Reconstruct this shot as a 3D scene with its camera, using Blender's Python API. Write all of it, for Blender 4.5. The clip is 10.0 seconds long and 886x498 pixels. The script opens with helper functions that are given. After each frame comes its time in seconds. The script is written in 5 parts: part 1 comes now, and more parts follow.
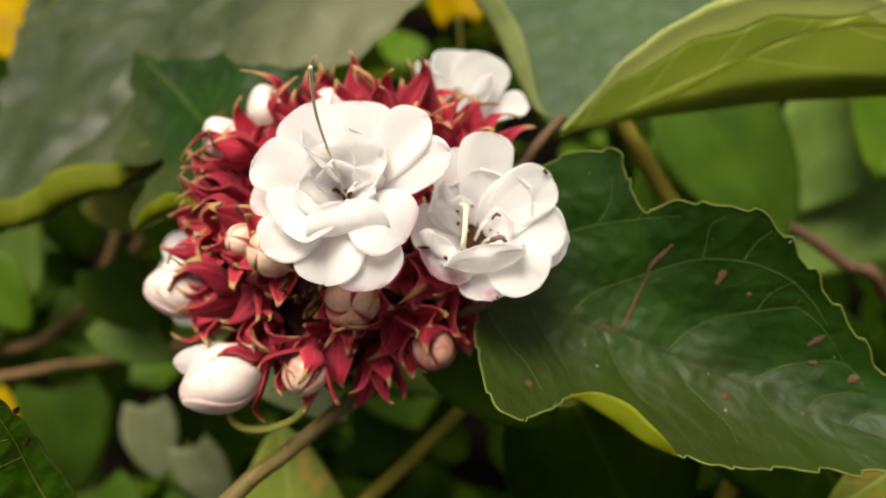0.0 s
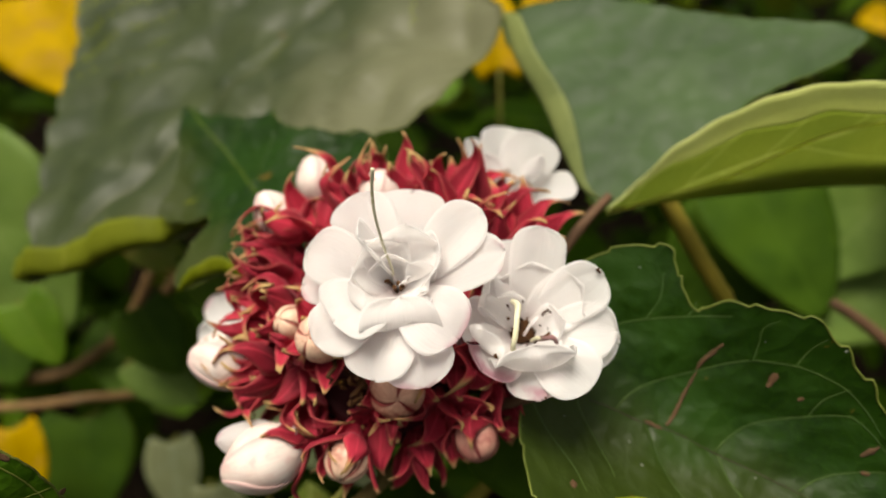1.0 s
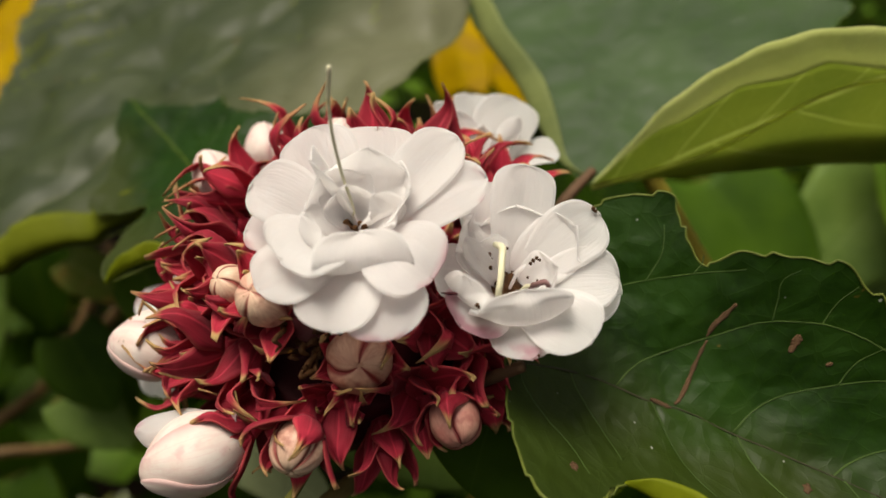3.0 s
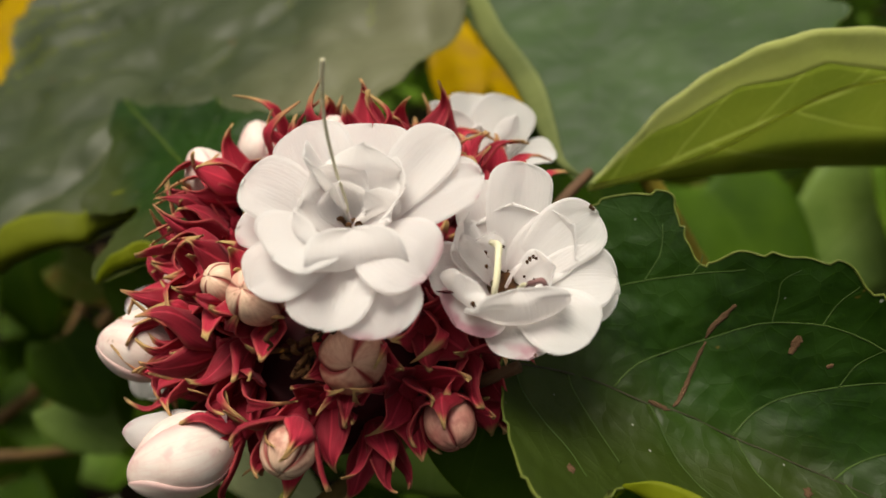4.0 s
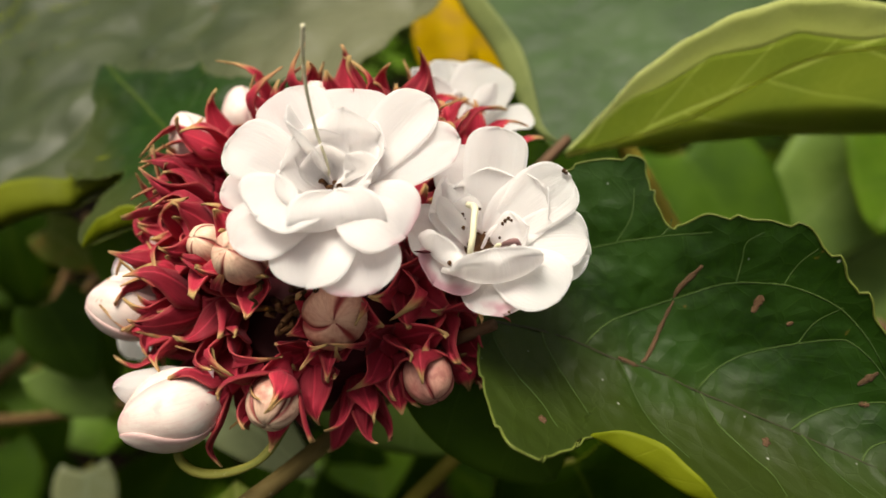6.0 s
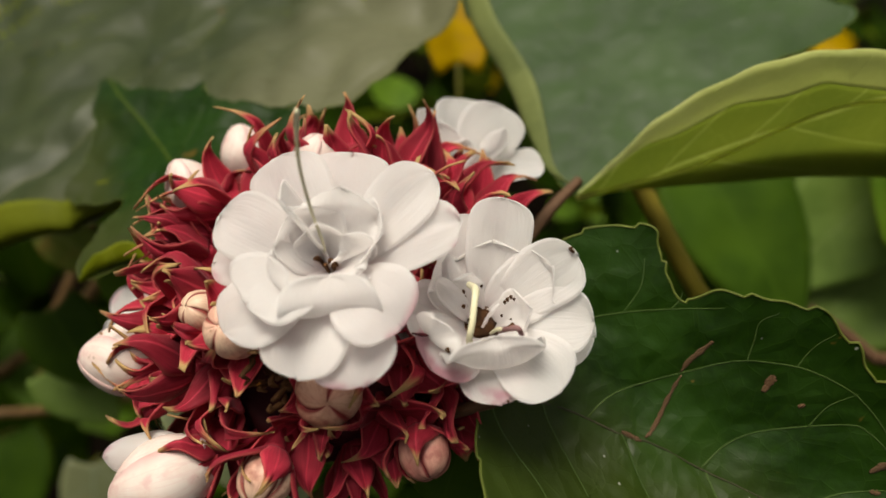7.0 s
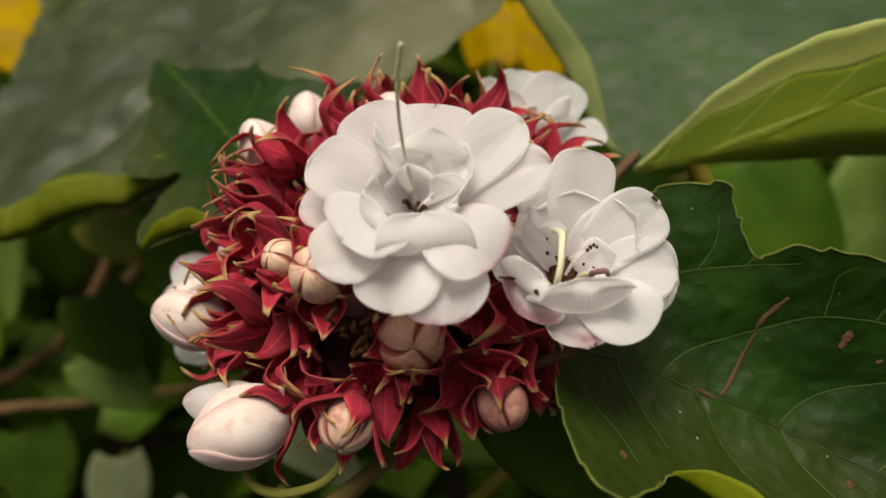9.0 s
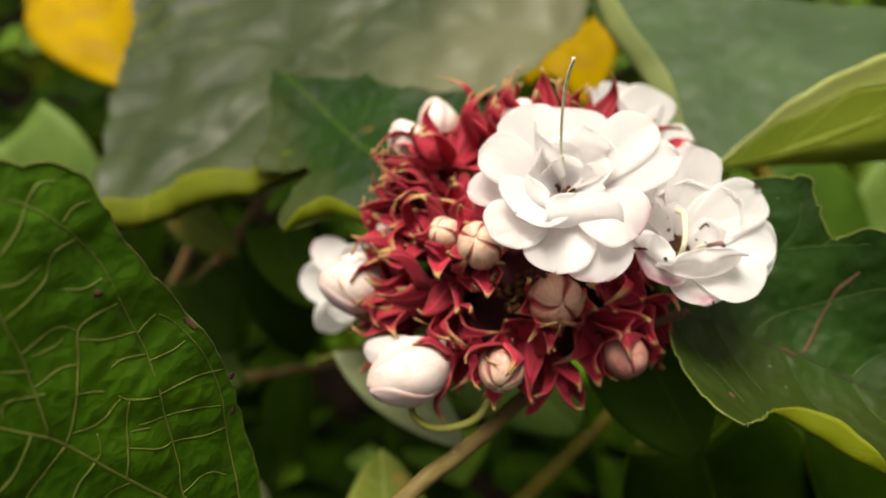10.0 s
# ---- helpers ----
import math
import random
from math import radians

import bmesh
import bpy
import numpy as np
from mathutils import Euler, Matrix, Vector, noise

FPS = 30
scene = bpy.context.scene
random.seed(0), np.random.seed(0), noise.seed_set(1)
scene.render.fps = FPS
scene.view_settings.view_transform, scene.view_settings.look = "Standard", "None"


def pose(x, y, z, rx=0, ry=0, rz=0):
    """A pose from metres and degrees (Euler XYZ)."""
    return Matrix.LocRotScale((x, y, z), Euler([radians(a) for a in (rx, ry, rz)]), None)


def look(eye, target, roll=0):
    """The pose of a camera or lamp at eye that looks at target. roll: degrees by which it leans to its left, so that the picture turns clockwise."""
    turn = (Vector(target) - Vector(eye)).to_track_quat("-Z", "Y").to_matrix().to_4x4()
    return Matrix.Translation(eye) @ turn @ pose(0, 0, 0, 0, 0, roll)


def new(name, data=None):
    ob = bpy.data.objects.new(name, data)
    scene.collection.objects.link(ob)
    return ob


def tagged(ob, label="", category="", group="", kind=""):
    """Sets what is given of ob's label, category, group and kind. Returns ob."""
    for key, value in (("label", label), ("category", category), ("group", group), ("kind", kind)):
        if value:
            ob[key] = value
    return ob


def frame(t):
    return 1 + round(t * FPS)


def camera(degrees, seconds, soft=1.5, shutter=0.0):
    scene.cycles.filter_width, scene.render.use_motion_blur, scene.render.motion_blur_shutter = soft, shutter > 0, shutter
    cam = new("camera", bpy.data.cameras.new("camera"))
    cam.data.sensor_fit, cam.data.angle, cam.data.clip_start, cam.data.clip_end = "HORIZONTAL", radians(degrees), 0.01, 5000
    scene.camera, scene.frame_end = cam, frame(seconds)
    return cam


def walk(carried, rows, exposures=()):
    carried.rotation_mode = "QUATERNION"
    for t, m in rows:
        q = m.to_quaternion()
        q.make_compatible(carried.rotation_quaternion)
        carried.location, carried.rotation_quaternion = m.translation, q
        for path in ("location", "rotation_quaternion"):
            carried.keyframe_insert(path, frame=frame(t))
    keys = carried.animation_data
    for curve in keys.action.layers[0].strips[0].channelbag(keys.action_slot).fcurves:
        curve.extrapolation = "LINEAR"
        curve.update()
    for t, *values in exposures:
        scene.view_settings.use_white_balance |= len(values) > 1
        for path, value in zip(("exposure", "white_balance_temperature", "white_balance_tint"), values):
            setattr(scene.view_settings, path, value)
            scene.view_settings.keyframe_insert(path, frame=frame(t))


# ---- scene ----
# ---------------------------------------------------------------- camera
MM = 0.001
cam = camera(64.7, 10.0, soft=1.6)
cam.data.dof.use_dof = True
cam.data.dof.focus_distance = 0.090
cam.data.dof.aperture_fstop = 12.8
EYE, TILT = 0.6, -40.0
# seconds, place in mm and turn in degrees, seen from the first eye
ROWS = [
    (0.0, 0.09, 0.20, 0.12, 0.13, -0.14, -0.16),
    (0.5, -4.99, -1.92, 10.56, 0.59, 1.91, -1.35),
    (1.0, -4.82, 0.32, 10.77, 1.67, 1.50, -2.53),
    (1.5, -4.37, 7.30, 8.32, -0.57, 1.94, -2.14),
    (2.0, -4.85, 11.39, 2.43, -0.75, 4.60, -1.35),
    (2.5, -5.23, 14.56, -0.47, -0.54, 5.75, -1.09),
    (2.7, -5.45, 16.90, -6.25, -0.87, 6.95, -1.47),
    (3.8, -5.67, 18.48, -6.11, -1.66, 8.72, -1.61),
    (4.0, -5.33, 18.92, -7.40, -1.63, 8.69, -1.79),
    (4.5, -2.56, 15.11, -13.89, -2.31, 11.99, -3.27),
    (5.0, 1.17, 14.94, -23.97, -4.29, 12.02, -2.60),
    (5.5, -0.75, 12.99, -16.09, -3.77, 11.47, -1.80),
    (6.0, -4.33, 15.75, -9.01, -2.73, 6.35, -1.72),
    (6.2, -2.59, 14.14, -0.68, -1.97, 4.73, -1.57),
    (7.3, -4.18, 18.12, 5.51, -1.76, 3.41, -3.51),
    (7.5, -5.43, 19.00, 4.37, -1.64, 3.83, -3.44),
    (8.0, -4.24, 19.42, 1.37, -1.86, 4.73, -3.44),
    (8.5, -4.79, 19.98, -2.05, -1.76, 5.33, -3.21),
    (9.0, -12.62, 18.33, -4.82, -1.57, 5.40, -3.84),
    (9.5, -19.80, 10.96, -9.30, -1.69, 6.00, -4.06),
    (10.0, -33.97, 0.27, -13.93, -1.77, 6.52, -4.63),
]
EXPOSURES = [(t, e + 0.55, 7250, 9) for t, e in ((0.0, 0.02), (0.5, 0.0), (1.0, -0.12), (1.5, -0.26), (2.5, -0.4), (4.0, -0.36), (5.0, 0.12), (5.5, 0.11), (6.2, -0.12), (7.5, -0.56), (9.0, -0.54), (9.6, -0.06), (10.0, 0.08))]
walk(cam, [(t, pose(0, 0, EYE, TILT) @ pose(MM * x, MM * y, MM * z, 90 + pitch, roll, yaw))
           for t, x, y, z, yaw, pitch, roll in ROWS], EXPOSURES)

# ---------------------------------------------------------------- light: a soft bright overcast sky
world = bpy.data.worlds.new("overcast_sky")
scene.world = world
world.use_nodes = True
wn, wl = world.node_tree.nodes, world.node_tree.links
sky = wn.new("ShaderNodeTexSky")
sky.sky_type = "NISHITA"
sky.sun_disc = False
sky.sun_elevation, sky.sun_rotation = radians(77), radians(-98)
sky.air_density, sky.dust_density, sky.ozone_density = 1.0, 6.0, 0.5
soften = wn.new("ShaderNodeHueSaturation")
soften.inputs["Saturation"].default_value = 0.1
wl.new(sky.outputs[0], soften.inputs["Color"])
wl.new(soften.outputs[0], wn["Background"].inputs[0])
wn["Background"].inputs[1].default_value = 0.068
sun_data = bpy.data.lights.new("sun", "SUN")
sun_data.energy, sun_data.angle, sun_data.color = 3.6, radians(32), (1.0, 0.955, 0.88)
sun = new("sun", sun_data)
sun.matrix_world = look((-0.45, 0.02, 2.6), (0, 0.08, 0.5))

# ---------------------------------------------------------------- helpers of the scene


def V(x, y, z):
    return Vector((x, y, z)) * MM


def unit(v):
    v = np.array(v, float)
    return v / np.linalg.norm(v)


def basis(axis, normal):
    a = unit(axis)
    n = np.array(normal, float)
    n = unit(n - a * (n @ a))
    return a, np.cross(n, a), n


def grid_faces(rows, cols, wrap=False):
    out = []
    for i in range(rows - 1):
        for j in range(cols if wrap else cols - 1):
            k = (j + 1) % cols
            out.append((i * cols + j, i * cols + k, (i + 1) * cols + k, (i + 1) * cols + j))
    return out


def make_mesh(name, verts, faces, uvs=None, mats=(), face_mats=None):
    me = bpy.data.meshes.new(name)
    me.from_pydata([tuple(p) for p in verts], [], faces)
    for m in mats:
        me.materials.append(m)
    if uvs is not None:
        layer = me.uv_layers.new(name="UVMap")
        idx = np.empty(len(me.loops), dtype=np.int32)
        me.loops.foreach_get("vertex_index", idx)
        layer.data.foreach_set("uv", np.asarray(uvs, dtype=np.float32)[idx].ravel())
    if face_mats is not None:
        me.polygons.foreach_set("material_index", np.array(face_mats, dtype=np.int32))
    me.polygons.foreach_set("use_smooth", np.ones(len(me.polygons), dtype=bool))
    me.update()
    return me


def part(name, me, parent, label="", kind=""):
    ob = new(name, me)
    if parent is not None:
        ob.parent = parent
        ob.matrix_parent_inverse = parent.matrix_world.inverted()
    return tagged(ob, label, kind=kind)


def thing(name, at, label, category, group="", kind=""):
    ob = new(name)
    ob.empty_display_size = 0.005
    ob.matrix_world = Matrix.Translation(at)
    return tagged(ob, label, category, group, kind)


def shell(name, P, uv, thick, mats):
    """A closed thin sheet from a grid P (rows, cols, 3) in mm: upper face, under face and rim."""
    r, c = P.shape[:2]
    du, dv = np.gradient(P, axis=1), np.gradient(P, axis=0)
    N = np.cross(dv, du)
    N /= np.linalg.norm(N, axis=2, keepdims=True) + 1e-9
    top = (P + N * thick / 2).reshape(-1, 3)
    low = (P - N * thick / 2).reshape(-1, 3)
    f = grid_faces(r, c)
    n = r * c
    faces = [tuple(reversed(q)) for q in f] + [tuple(n + i for i in q) for q in f]
    loop = [j for j in range(c)] + [i * c + c - 1 for i in range(1, r)] + [(r - 1) * c + j for j in range(c - 2, -1, -1)] + [i * c for i in range(r - 2, 0, -1)]
    for k in range(len(loop)):
        a, b = loop[k], loop[(k + 1) % len(loop)]
        faces.append((a, b, n + b, n + a))
    fm = [0] * len(f) + [len(mats) - 1] * (len(faces) - len(f))
    U2 = np.concatenate([uv.reshape(-1, 2)] * 2)
    return make_mesh(name, np.concatenate([top, low]) * MM, faces, U2, mats, fm)


def smooth_line(pts, n):
    """Catmull-Rom through pts (k, d), n samples."""
    p = np.array(pts, float)
    p = np.concatenate([[2 * p[0] - p[1]], p, [2 * p[-1] - p[-2]]])
    k = len(p) - 3
    out = []
    for s in np.linspace(0, k - 1e-6, n):
        i = int(s)
        t = s - i
        a, b, c, d = p[i], p[i + 1], p[i + 2], p[i + 3]
        out.append(0.5 * (2 * b + (c - a) * t + (2 * a - 5 * b + 4 * c - d) * t * t + (3 * b - a - 3 * c + d) * t ** 3))
    return np.array(out)


def tube_mesh(name, pts, radii, mat, n=24, seg=10, flat=1.0, bumps=0.0):
    """A tapered round stalk through pts in mm."""
    L = smooth_line(pts, n)
    R = np.interp(np.linspace(0, 1, n), np.linspace(0, 1, len(radii)), radii)
    T = np.gradient(L, axis=0)
    T /= np.linalg.norm(T, axis=1, keepdims=True) + 1e-9
    ref = np.array([0.3, 0.2, 0.93]) if abs(T[0][2]) < 0.9 else np.array([1.0, 0, 0])
    verts, uvs = [], []
    run = 0.0
    for i in range(n):
        x = np.cross(T[i], ref)
        x /= np.linalg.norm(x) + 1e-9
        y = np.cross(x, T[i])
        if i:
            run += np.linalg.norm(L[i] - L[i - 1])
        for j in range(seg):
            a = 2 * math.pi * j / seg
            r = R[i] * (1 + bumps * noise.noise(Vector((i * 0.9, math.cos(a) * 2, math.sin(a) * 2 + run))))
            verts.append(L[i] + x * math.cos(a) * r + y * math.sin(a) * r * flat)
            uvs.append((j / seg, run * 0.1))
    faces = grid_faces(n, seg, True)
    faces += [tuple(reversed(range(seg))), tuple((n - 1) * seg + j for j in range(seg))]
    return make_mesh(name, np.array(verts) * MM, faces, uvs, [mat])


# ---------------------------------------------------------------- materials


class Nodes:
    """Short hand for a node material."""

    def __init__(self, name):
        self.mat = bpy.data.materials.new(name)
        self.mat.use_nodes = True
        self.t = self.mat.node_tree
        self.bsdf = self.t.nodes["Principled BSDF"]
        self.out = self.t.nodes["Material Output"]

    def add(self, kind, **inputs):
        node = self.t.nodes.new("ShaderNode" + kind)
        for k, v in inputs.items():
            key = k.replace("_", " ")
            if hasattr(v, "is_linked") or hasattr(v, "links"):
                self.t.links.new(v, node.inputs[key])
            else:
                node.inputs[key].default_value = v
        return node

    def link(self, a, b):
        self.t.links.new(a, b)

    def math(self, op, a, b=0.0, clamp=False):
        node = self.t.nodes.new("ShaderNodeMath")
        node.operation, node.use_clamp = op, clamp
        for i, v in enumerate((a, b)):
            if hasattr(v, "links"):
                self.t.links.new(v, node.inputs[i])
            else:
                node.inputs[i].default_value = v
        return node.outputs[0]

    def ramp(self, v, lo, hi, a=0.0, b=1.0):
        node = self.t.nodes.new("ShaderNodeMapRange")
        node.interpolation_type = "SMOOTHSTEP"
        self.t.links.new(v, node.inputs[0])
        for i, x in zip((1, 2, 3, 4), (lo, hi, a, b)):
            node.inputs[i].default_value = x
        return node.outputs[0]

    def mix(self, f, a, b, mode="MIX"):
        node = self.t.nodes.new("ShaderNodeMix")
        node.data_type, node.blend_type = "RGBA", mode
        for i, v in ((0, f), (6, a), (7, b)):
            if hasattr(v, "links"):
                self.t.links.new(v, node.inputs[i])
            else:
                node.inputs[i].default_value = v if i == 0 else (*v[:3], 1)
        return node.outputs[2]

    def noise(self, vec, scale, detail=3.0, rough=0.55):
        node = self.add("TexNoise", Scale=scale, Detail=detail, Roughness=rough)
        if vec is not None:
            self.link(vec, node.inputs["Vector"])
        return node.outputs[0]

    def coords(self):
        node = self.t.nodes.new("ShaderNodeTexCoord")
        return node.outputs["Object"], node.outputs["UV"]

    def split(self, vec):
        node = self.t.nodes.new("ShaderNodeSeparateXYZ")
        self.link(vec, node.inputs[0])
        return node.outputs[0], node.outputs[1]

    def random(self):
        return self.t.nodes.new("ShaderNodeObjectInfo").outputs["Random"]

    def finish(self, color, rough=0.5, height=None, bump=0.3, dist=0.0003, thin=0.0, thin_color=None, spec=0.5):
        b = self.bsdf
        if hasattr(color, "links"):
            self.link(color, b.inputs["Base Color"])
        else:
            b.inputs["Base Color"].default_value = (*color, 1)
        if hasattr(rough, "links"):
            self.link(rough, b.inputs["Roughness"])
        else:
            b.inputs["Roughness"].default_value = rough
        b.inputs["Specular IOR Level"].default_value = spec
        normal = None
        if height is not None:
            node = self.add("Bump", Strength=bump, Distance=dist)
            self.link(height, node.inputs["Height"])
            normal = node.outputs[0]
            self.link(normal, b.inputs["Normal"])
        if thin > 0:
            tr = self.t.nodes.new("ShaderNodeBsdfTranslucent")
            c = thin_color if thin_color is not None else color
            if hasattr(c, "links"):
                self.link(c, tr.inputs[0])
            else:
                tr.inputs[0].default_value = (*c, 1)
            if normal is not None:
                self.link(normal, tr.inputs["Normal"])
            mx = self.t.nodes.new("ShaderNodeMixShader")
            mx.inputs[0].default_value = thin
            self.link(b.outputs[0], mx.inputs[1])
            self.link(tr.outputs[0], mx.inputs[2])
            self.link(mx.outputs[0], self.out.inputs[0])
        return self.mat


def leaf_material(name, dark, light, vein, spacing=1.35, slant=0.55, arch=0.1, rough=0.4, net=0.35, width=0.035, thin=0.12, blotch=0.0, glow=(0.3, 0.4, 0.03), spec=0.5, cells=1.7, lateral=0.8, shift=0.0, relief=0.5, rib=1.0, dust=0.0, sheen_and_spots=None, painted_sheen=None, warm=0.4):
    """Leaf skin: midrib, arched side veins and a fine net, from the blade's own plan in cm."""
    m = Nodes(name)
    ob, uv = m.coords()
    warp = m.add("TexNoise", Scale=0.9, Detail=2.0)
    m.link(uv, warp.inputs["Vector"])
    bend = m.t.nodes.new("ShaderNodeVectorMath")
    bend.operation = "MULTIPLY_ADD"
    m.link(warp.outputs["Color"], bend.inputs[0])
    bend.inputs[1].default_value = (0.12, 0.12, 0)
    m.link(uv, bend.inputs[2])
    x, y = m.split(bend.outputs[0])
    x = m.math("SUBTRACT", x, 0.06)
    y = m.math("SUBTRACT", y, 0.06)
    ay = m.math("ABSOLUTE", y)
    side = m.math("GREATER_THAN", y, 0.0)
    s = m.math("SUBTRACT", x, m.math("MULTIPLY", ay, slant))
    s = m.math("SUBTRACT", s, m.math("MULTIPLY", m.math("MULTIPLY", ay, ay), arch))
    s = m.math("ADD", s, m.math("ADD", m.math("MULTIPLY", side, spacing * 0.45), shift))
    f = m.math("FRACT", m.math("DIVIDE", m.math("ADD", s, 20 * spacing), spacing))
    d = m.math("MULTIPLY", m.math("ABSOLUTE", m.math("SUBTRACT", f, 0.5)), spacing)
    v1 = m.ramp(d, width, width * 0.25)
    fade = m.ramp(ay, 2.6, 0.3)
    v1 = m.math("MULTIPLY", v1, m.math("ADD", m.math("MULTIPLY", fade, 0.6), 0.4))
    v0 = m.math("MULTIPLY", m.ramp(ay, width * 1.5, width * 0.5), rib)
    vor = m.add("TexVoronoi", Scale=cells)
    vor.feature = "DISTANCE_TO_EDGE"
    m.link(bend.outputs[0], vor.inputs["Vector"])
    v2 = m.ramp(vor.outputs["Distance"], 0.035, 0.008)
    vor2 = m.add("TexVoronoi", Scale=cells * 3.4)
    vor2.feature = "DISTANCE_TO_EDGE"
    m.link(bend.outputs[0], vor2.inputs["Vector"])
    v3 = m.ramp(vor2.outputs["Distance"], 0.06, 0.012)
    veins = m.math("MAXIMUM", m.math("MULTIPLY", v1, lateral), v0)
    veins = m.math("MAXIMUM", veins, m.math("MULTIPLY", v2, net))
    veins = m.math("MAXIMUM", veins, m.math("MULTIPLY", v3, net * 0.22))
    big = m.noise(uv, 0.55, 3.0)
    fine = m.noise(uv, 9.0, 4.0)
    body = m.mix(m.ramp(big, 0.3, 0.7), dark, light)
    body = m.mix(m.math("MULTIPLY", m.ramp(fine, 0.35, 0.75), 0.55), body, light)
    if blotch > 0:
        patch = m.ramp(m.noise(uv, 0.8, 4.0, 0.65), 0.66 - blotch, 0.8 - blotch)
        body = m.mix(m.math("MULTIPLY", patch, 0.8), body, (0.34, 0.2, 0.05))
    # sky sheen painted as a grey patch across the blade, plus real brown spots
    if sheen_and_spots is not None:
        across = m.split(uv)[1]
        patch = m.ramp(m.math("ADD", across, m.math("MULTIPLY", m.math("SUBTRACT", m.noise(uv, 0.35, 3.0), 0.5), 4.0)), sheen_and_spots[0], sheen_and_spots[1])
        body = m.mix(patch, body, sheen_and_spots[2])
        spot = m.ramp(m.noise(uv, 0.7, 2.0), 0.72, 0.76)
        body = m.mix(m.math("MULTIPLY", spot, 0.7), body, (0.2, 0.1, 0.04))
    # greyer tint on one side of the midrib: sky sheen painted into the colour
    if painted_sheen is not None:
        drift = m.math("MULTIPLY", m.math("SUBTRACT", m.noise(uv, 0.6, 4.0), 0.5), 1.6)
        body = m.mix(m.math("MULTIPLY", m.ramp(m.math("ADD", m.split(uv)[1], drift), painted_sheen[0], painted_sheen[1]), 0.85), body, painted_sheen[2])
    speck = m.ramp(m.noise(uv, 3.1, 2.0), 0.74, 0.78)
    body = m.mix(m.math("MULTIPLY", speck, 0.5), body, (0.2, 0.11, 0.05))
    color = m.mix(1.0, m.mix(veins, body, vein), (1.0, 1.0, warm), "MULTIPLY")
    if dust > 0:
        dots = m.add("TexVoronoi", Scale=4.5)
        m.link(uv, dots.inputs["Vector"])
        tone = m.t.nodes.new("ShaderNodeSeparateColor")
        m.link(dots.outputs["Color"], tone.inputs[0])
        dot = m.math("MULTIPLY", m.ramp(dots.outputs["Distance"], 0.1, 0.05), m.math("LESS_THAN", tone.outputs[0], dust))
        color = m.mix(m.math("MULTIPLY", dot, 0.6), color, (0.4, 0.42, 0.36))
    dome = m.math("MULTIPLY", m.ramp(vor.outputs["Distance"], 0.0, 0.45), 0.35)
    h = m.math("ADD", m.math("MULTIPLY", veins, -0.8), dome)
    h = m.math("ADD", h, m.math("MULTIPLY", fine, 0.25))
    r = m.ramp(m.noise(uv, 2.2, 4.0), 0.2, 0.8, rough - 0.07, rough + 0.1)
    return m.finish(color, r, h, relief, 0.0005, thin, m.mix(0.5, color, glow), spec)


def petal_material(name, white, blush, amount, base_blush=0.6, rim=0.97):
    m = Nodes(name)
    ob, uv = m.coords()
    x, y = m.split(uv)
    streak = m.t.nodes.new("ShaderNodeVectorMath")
    streak.operation = "MULTIPLY"
    m.link(uv, streak.inputs[0])
    streak.inputs[1].default_value = (16, 2.2, 1)
    fib = m.noise(streak.outputs[0], 1.0, 4.0, 0.6)
    n1 = m.noise(ob, 180.0, 3.0)
    n2 = m.noise(ob, 420.0, 3.0)
    base = m.math("MULTIPLY", m.ramp(y, 0.42, 0.02), m.ramp(fib, 0.35, 0.7, 0.25, 1.0))
    base = m.math("MULTIPLY", base, base_blush)
    edge = m.math("MULTIPLY", m.ramp(m.math("ADD", y, m.math("MULTIPLY", m.math("ABSOLUTE", x), 0.22)), rim, rim + 0.19), m.ramp(n1, 0.44, 0.6))
    tint = m.math("MAXIMUM", base, m.math("MULTIPLY", edge, amount), True)
    body = m.mix(m.ramp(n1, 0.3, 0.7), white, tuple(c * 0.97 for c in white))
    body = m.mix(m.math("MULTIPLY", m.ramp(fib, 0.5, 0.72), 0.35), body, tuple(c * 0.93 for c in white))
    color = m.mix(tint, body, blush)
    wear = m.math("MULTIPLY", m.ramp(n2, 0.76, 0.82), 0.2)
    color = m.mix(wear, color, (0.7, 0.55, 0.45))
    h = m.math("ADD", m.math("MULTIPLY", fib, 0.8), m.math("MULTIPLY", n2, 0.3))
    m.bsdf.inputs["Subsurface Weight"].default_value = 0.35
    m.bsdf.inputs["Subsurface Radius"].default_value = (1.0, 0.85, 0.75)
    m.bsdf.inputs["Subsurface Scale"].default_value = 0.0012
    return m.finish(color, 0.55, h, 0.4, 0.0003, 0.68, m.mix(0.6, color, (0.995, 0.98, 0.965)), 0.2)


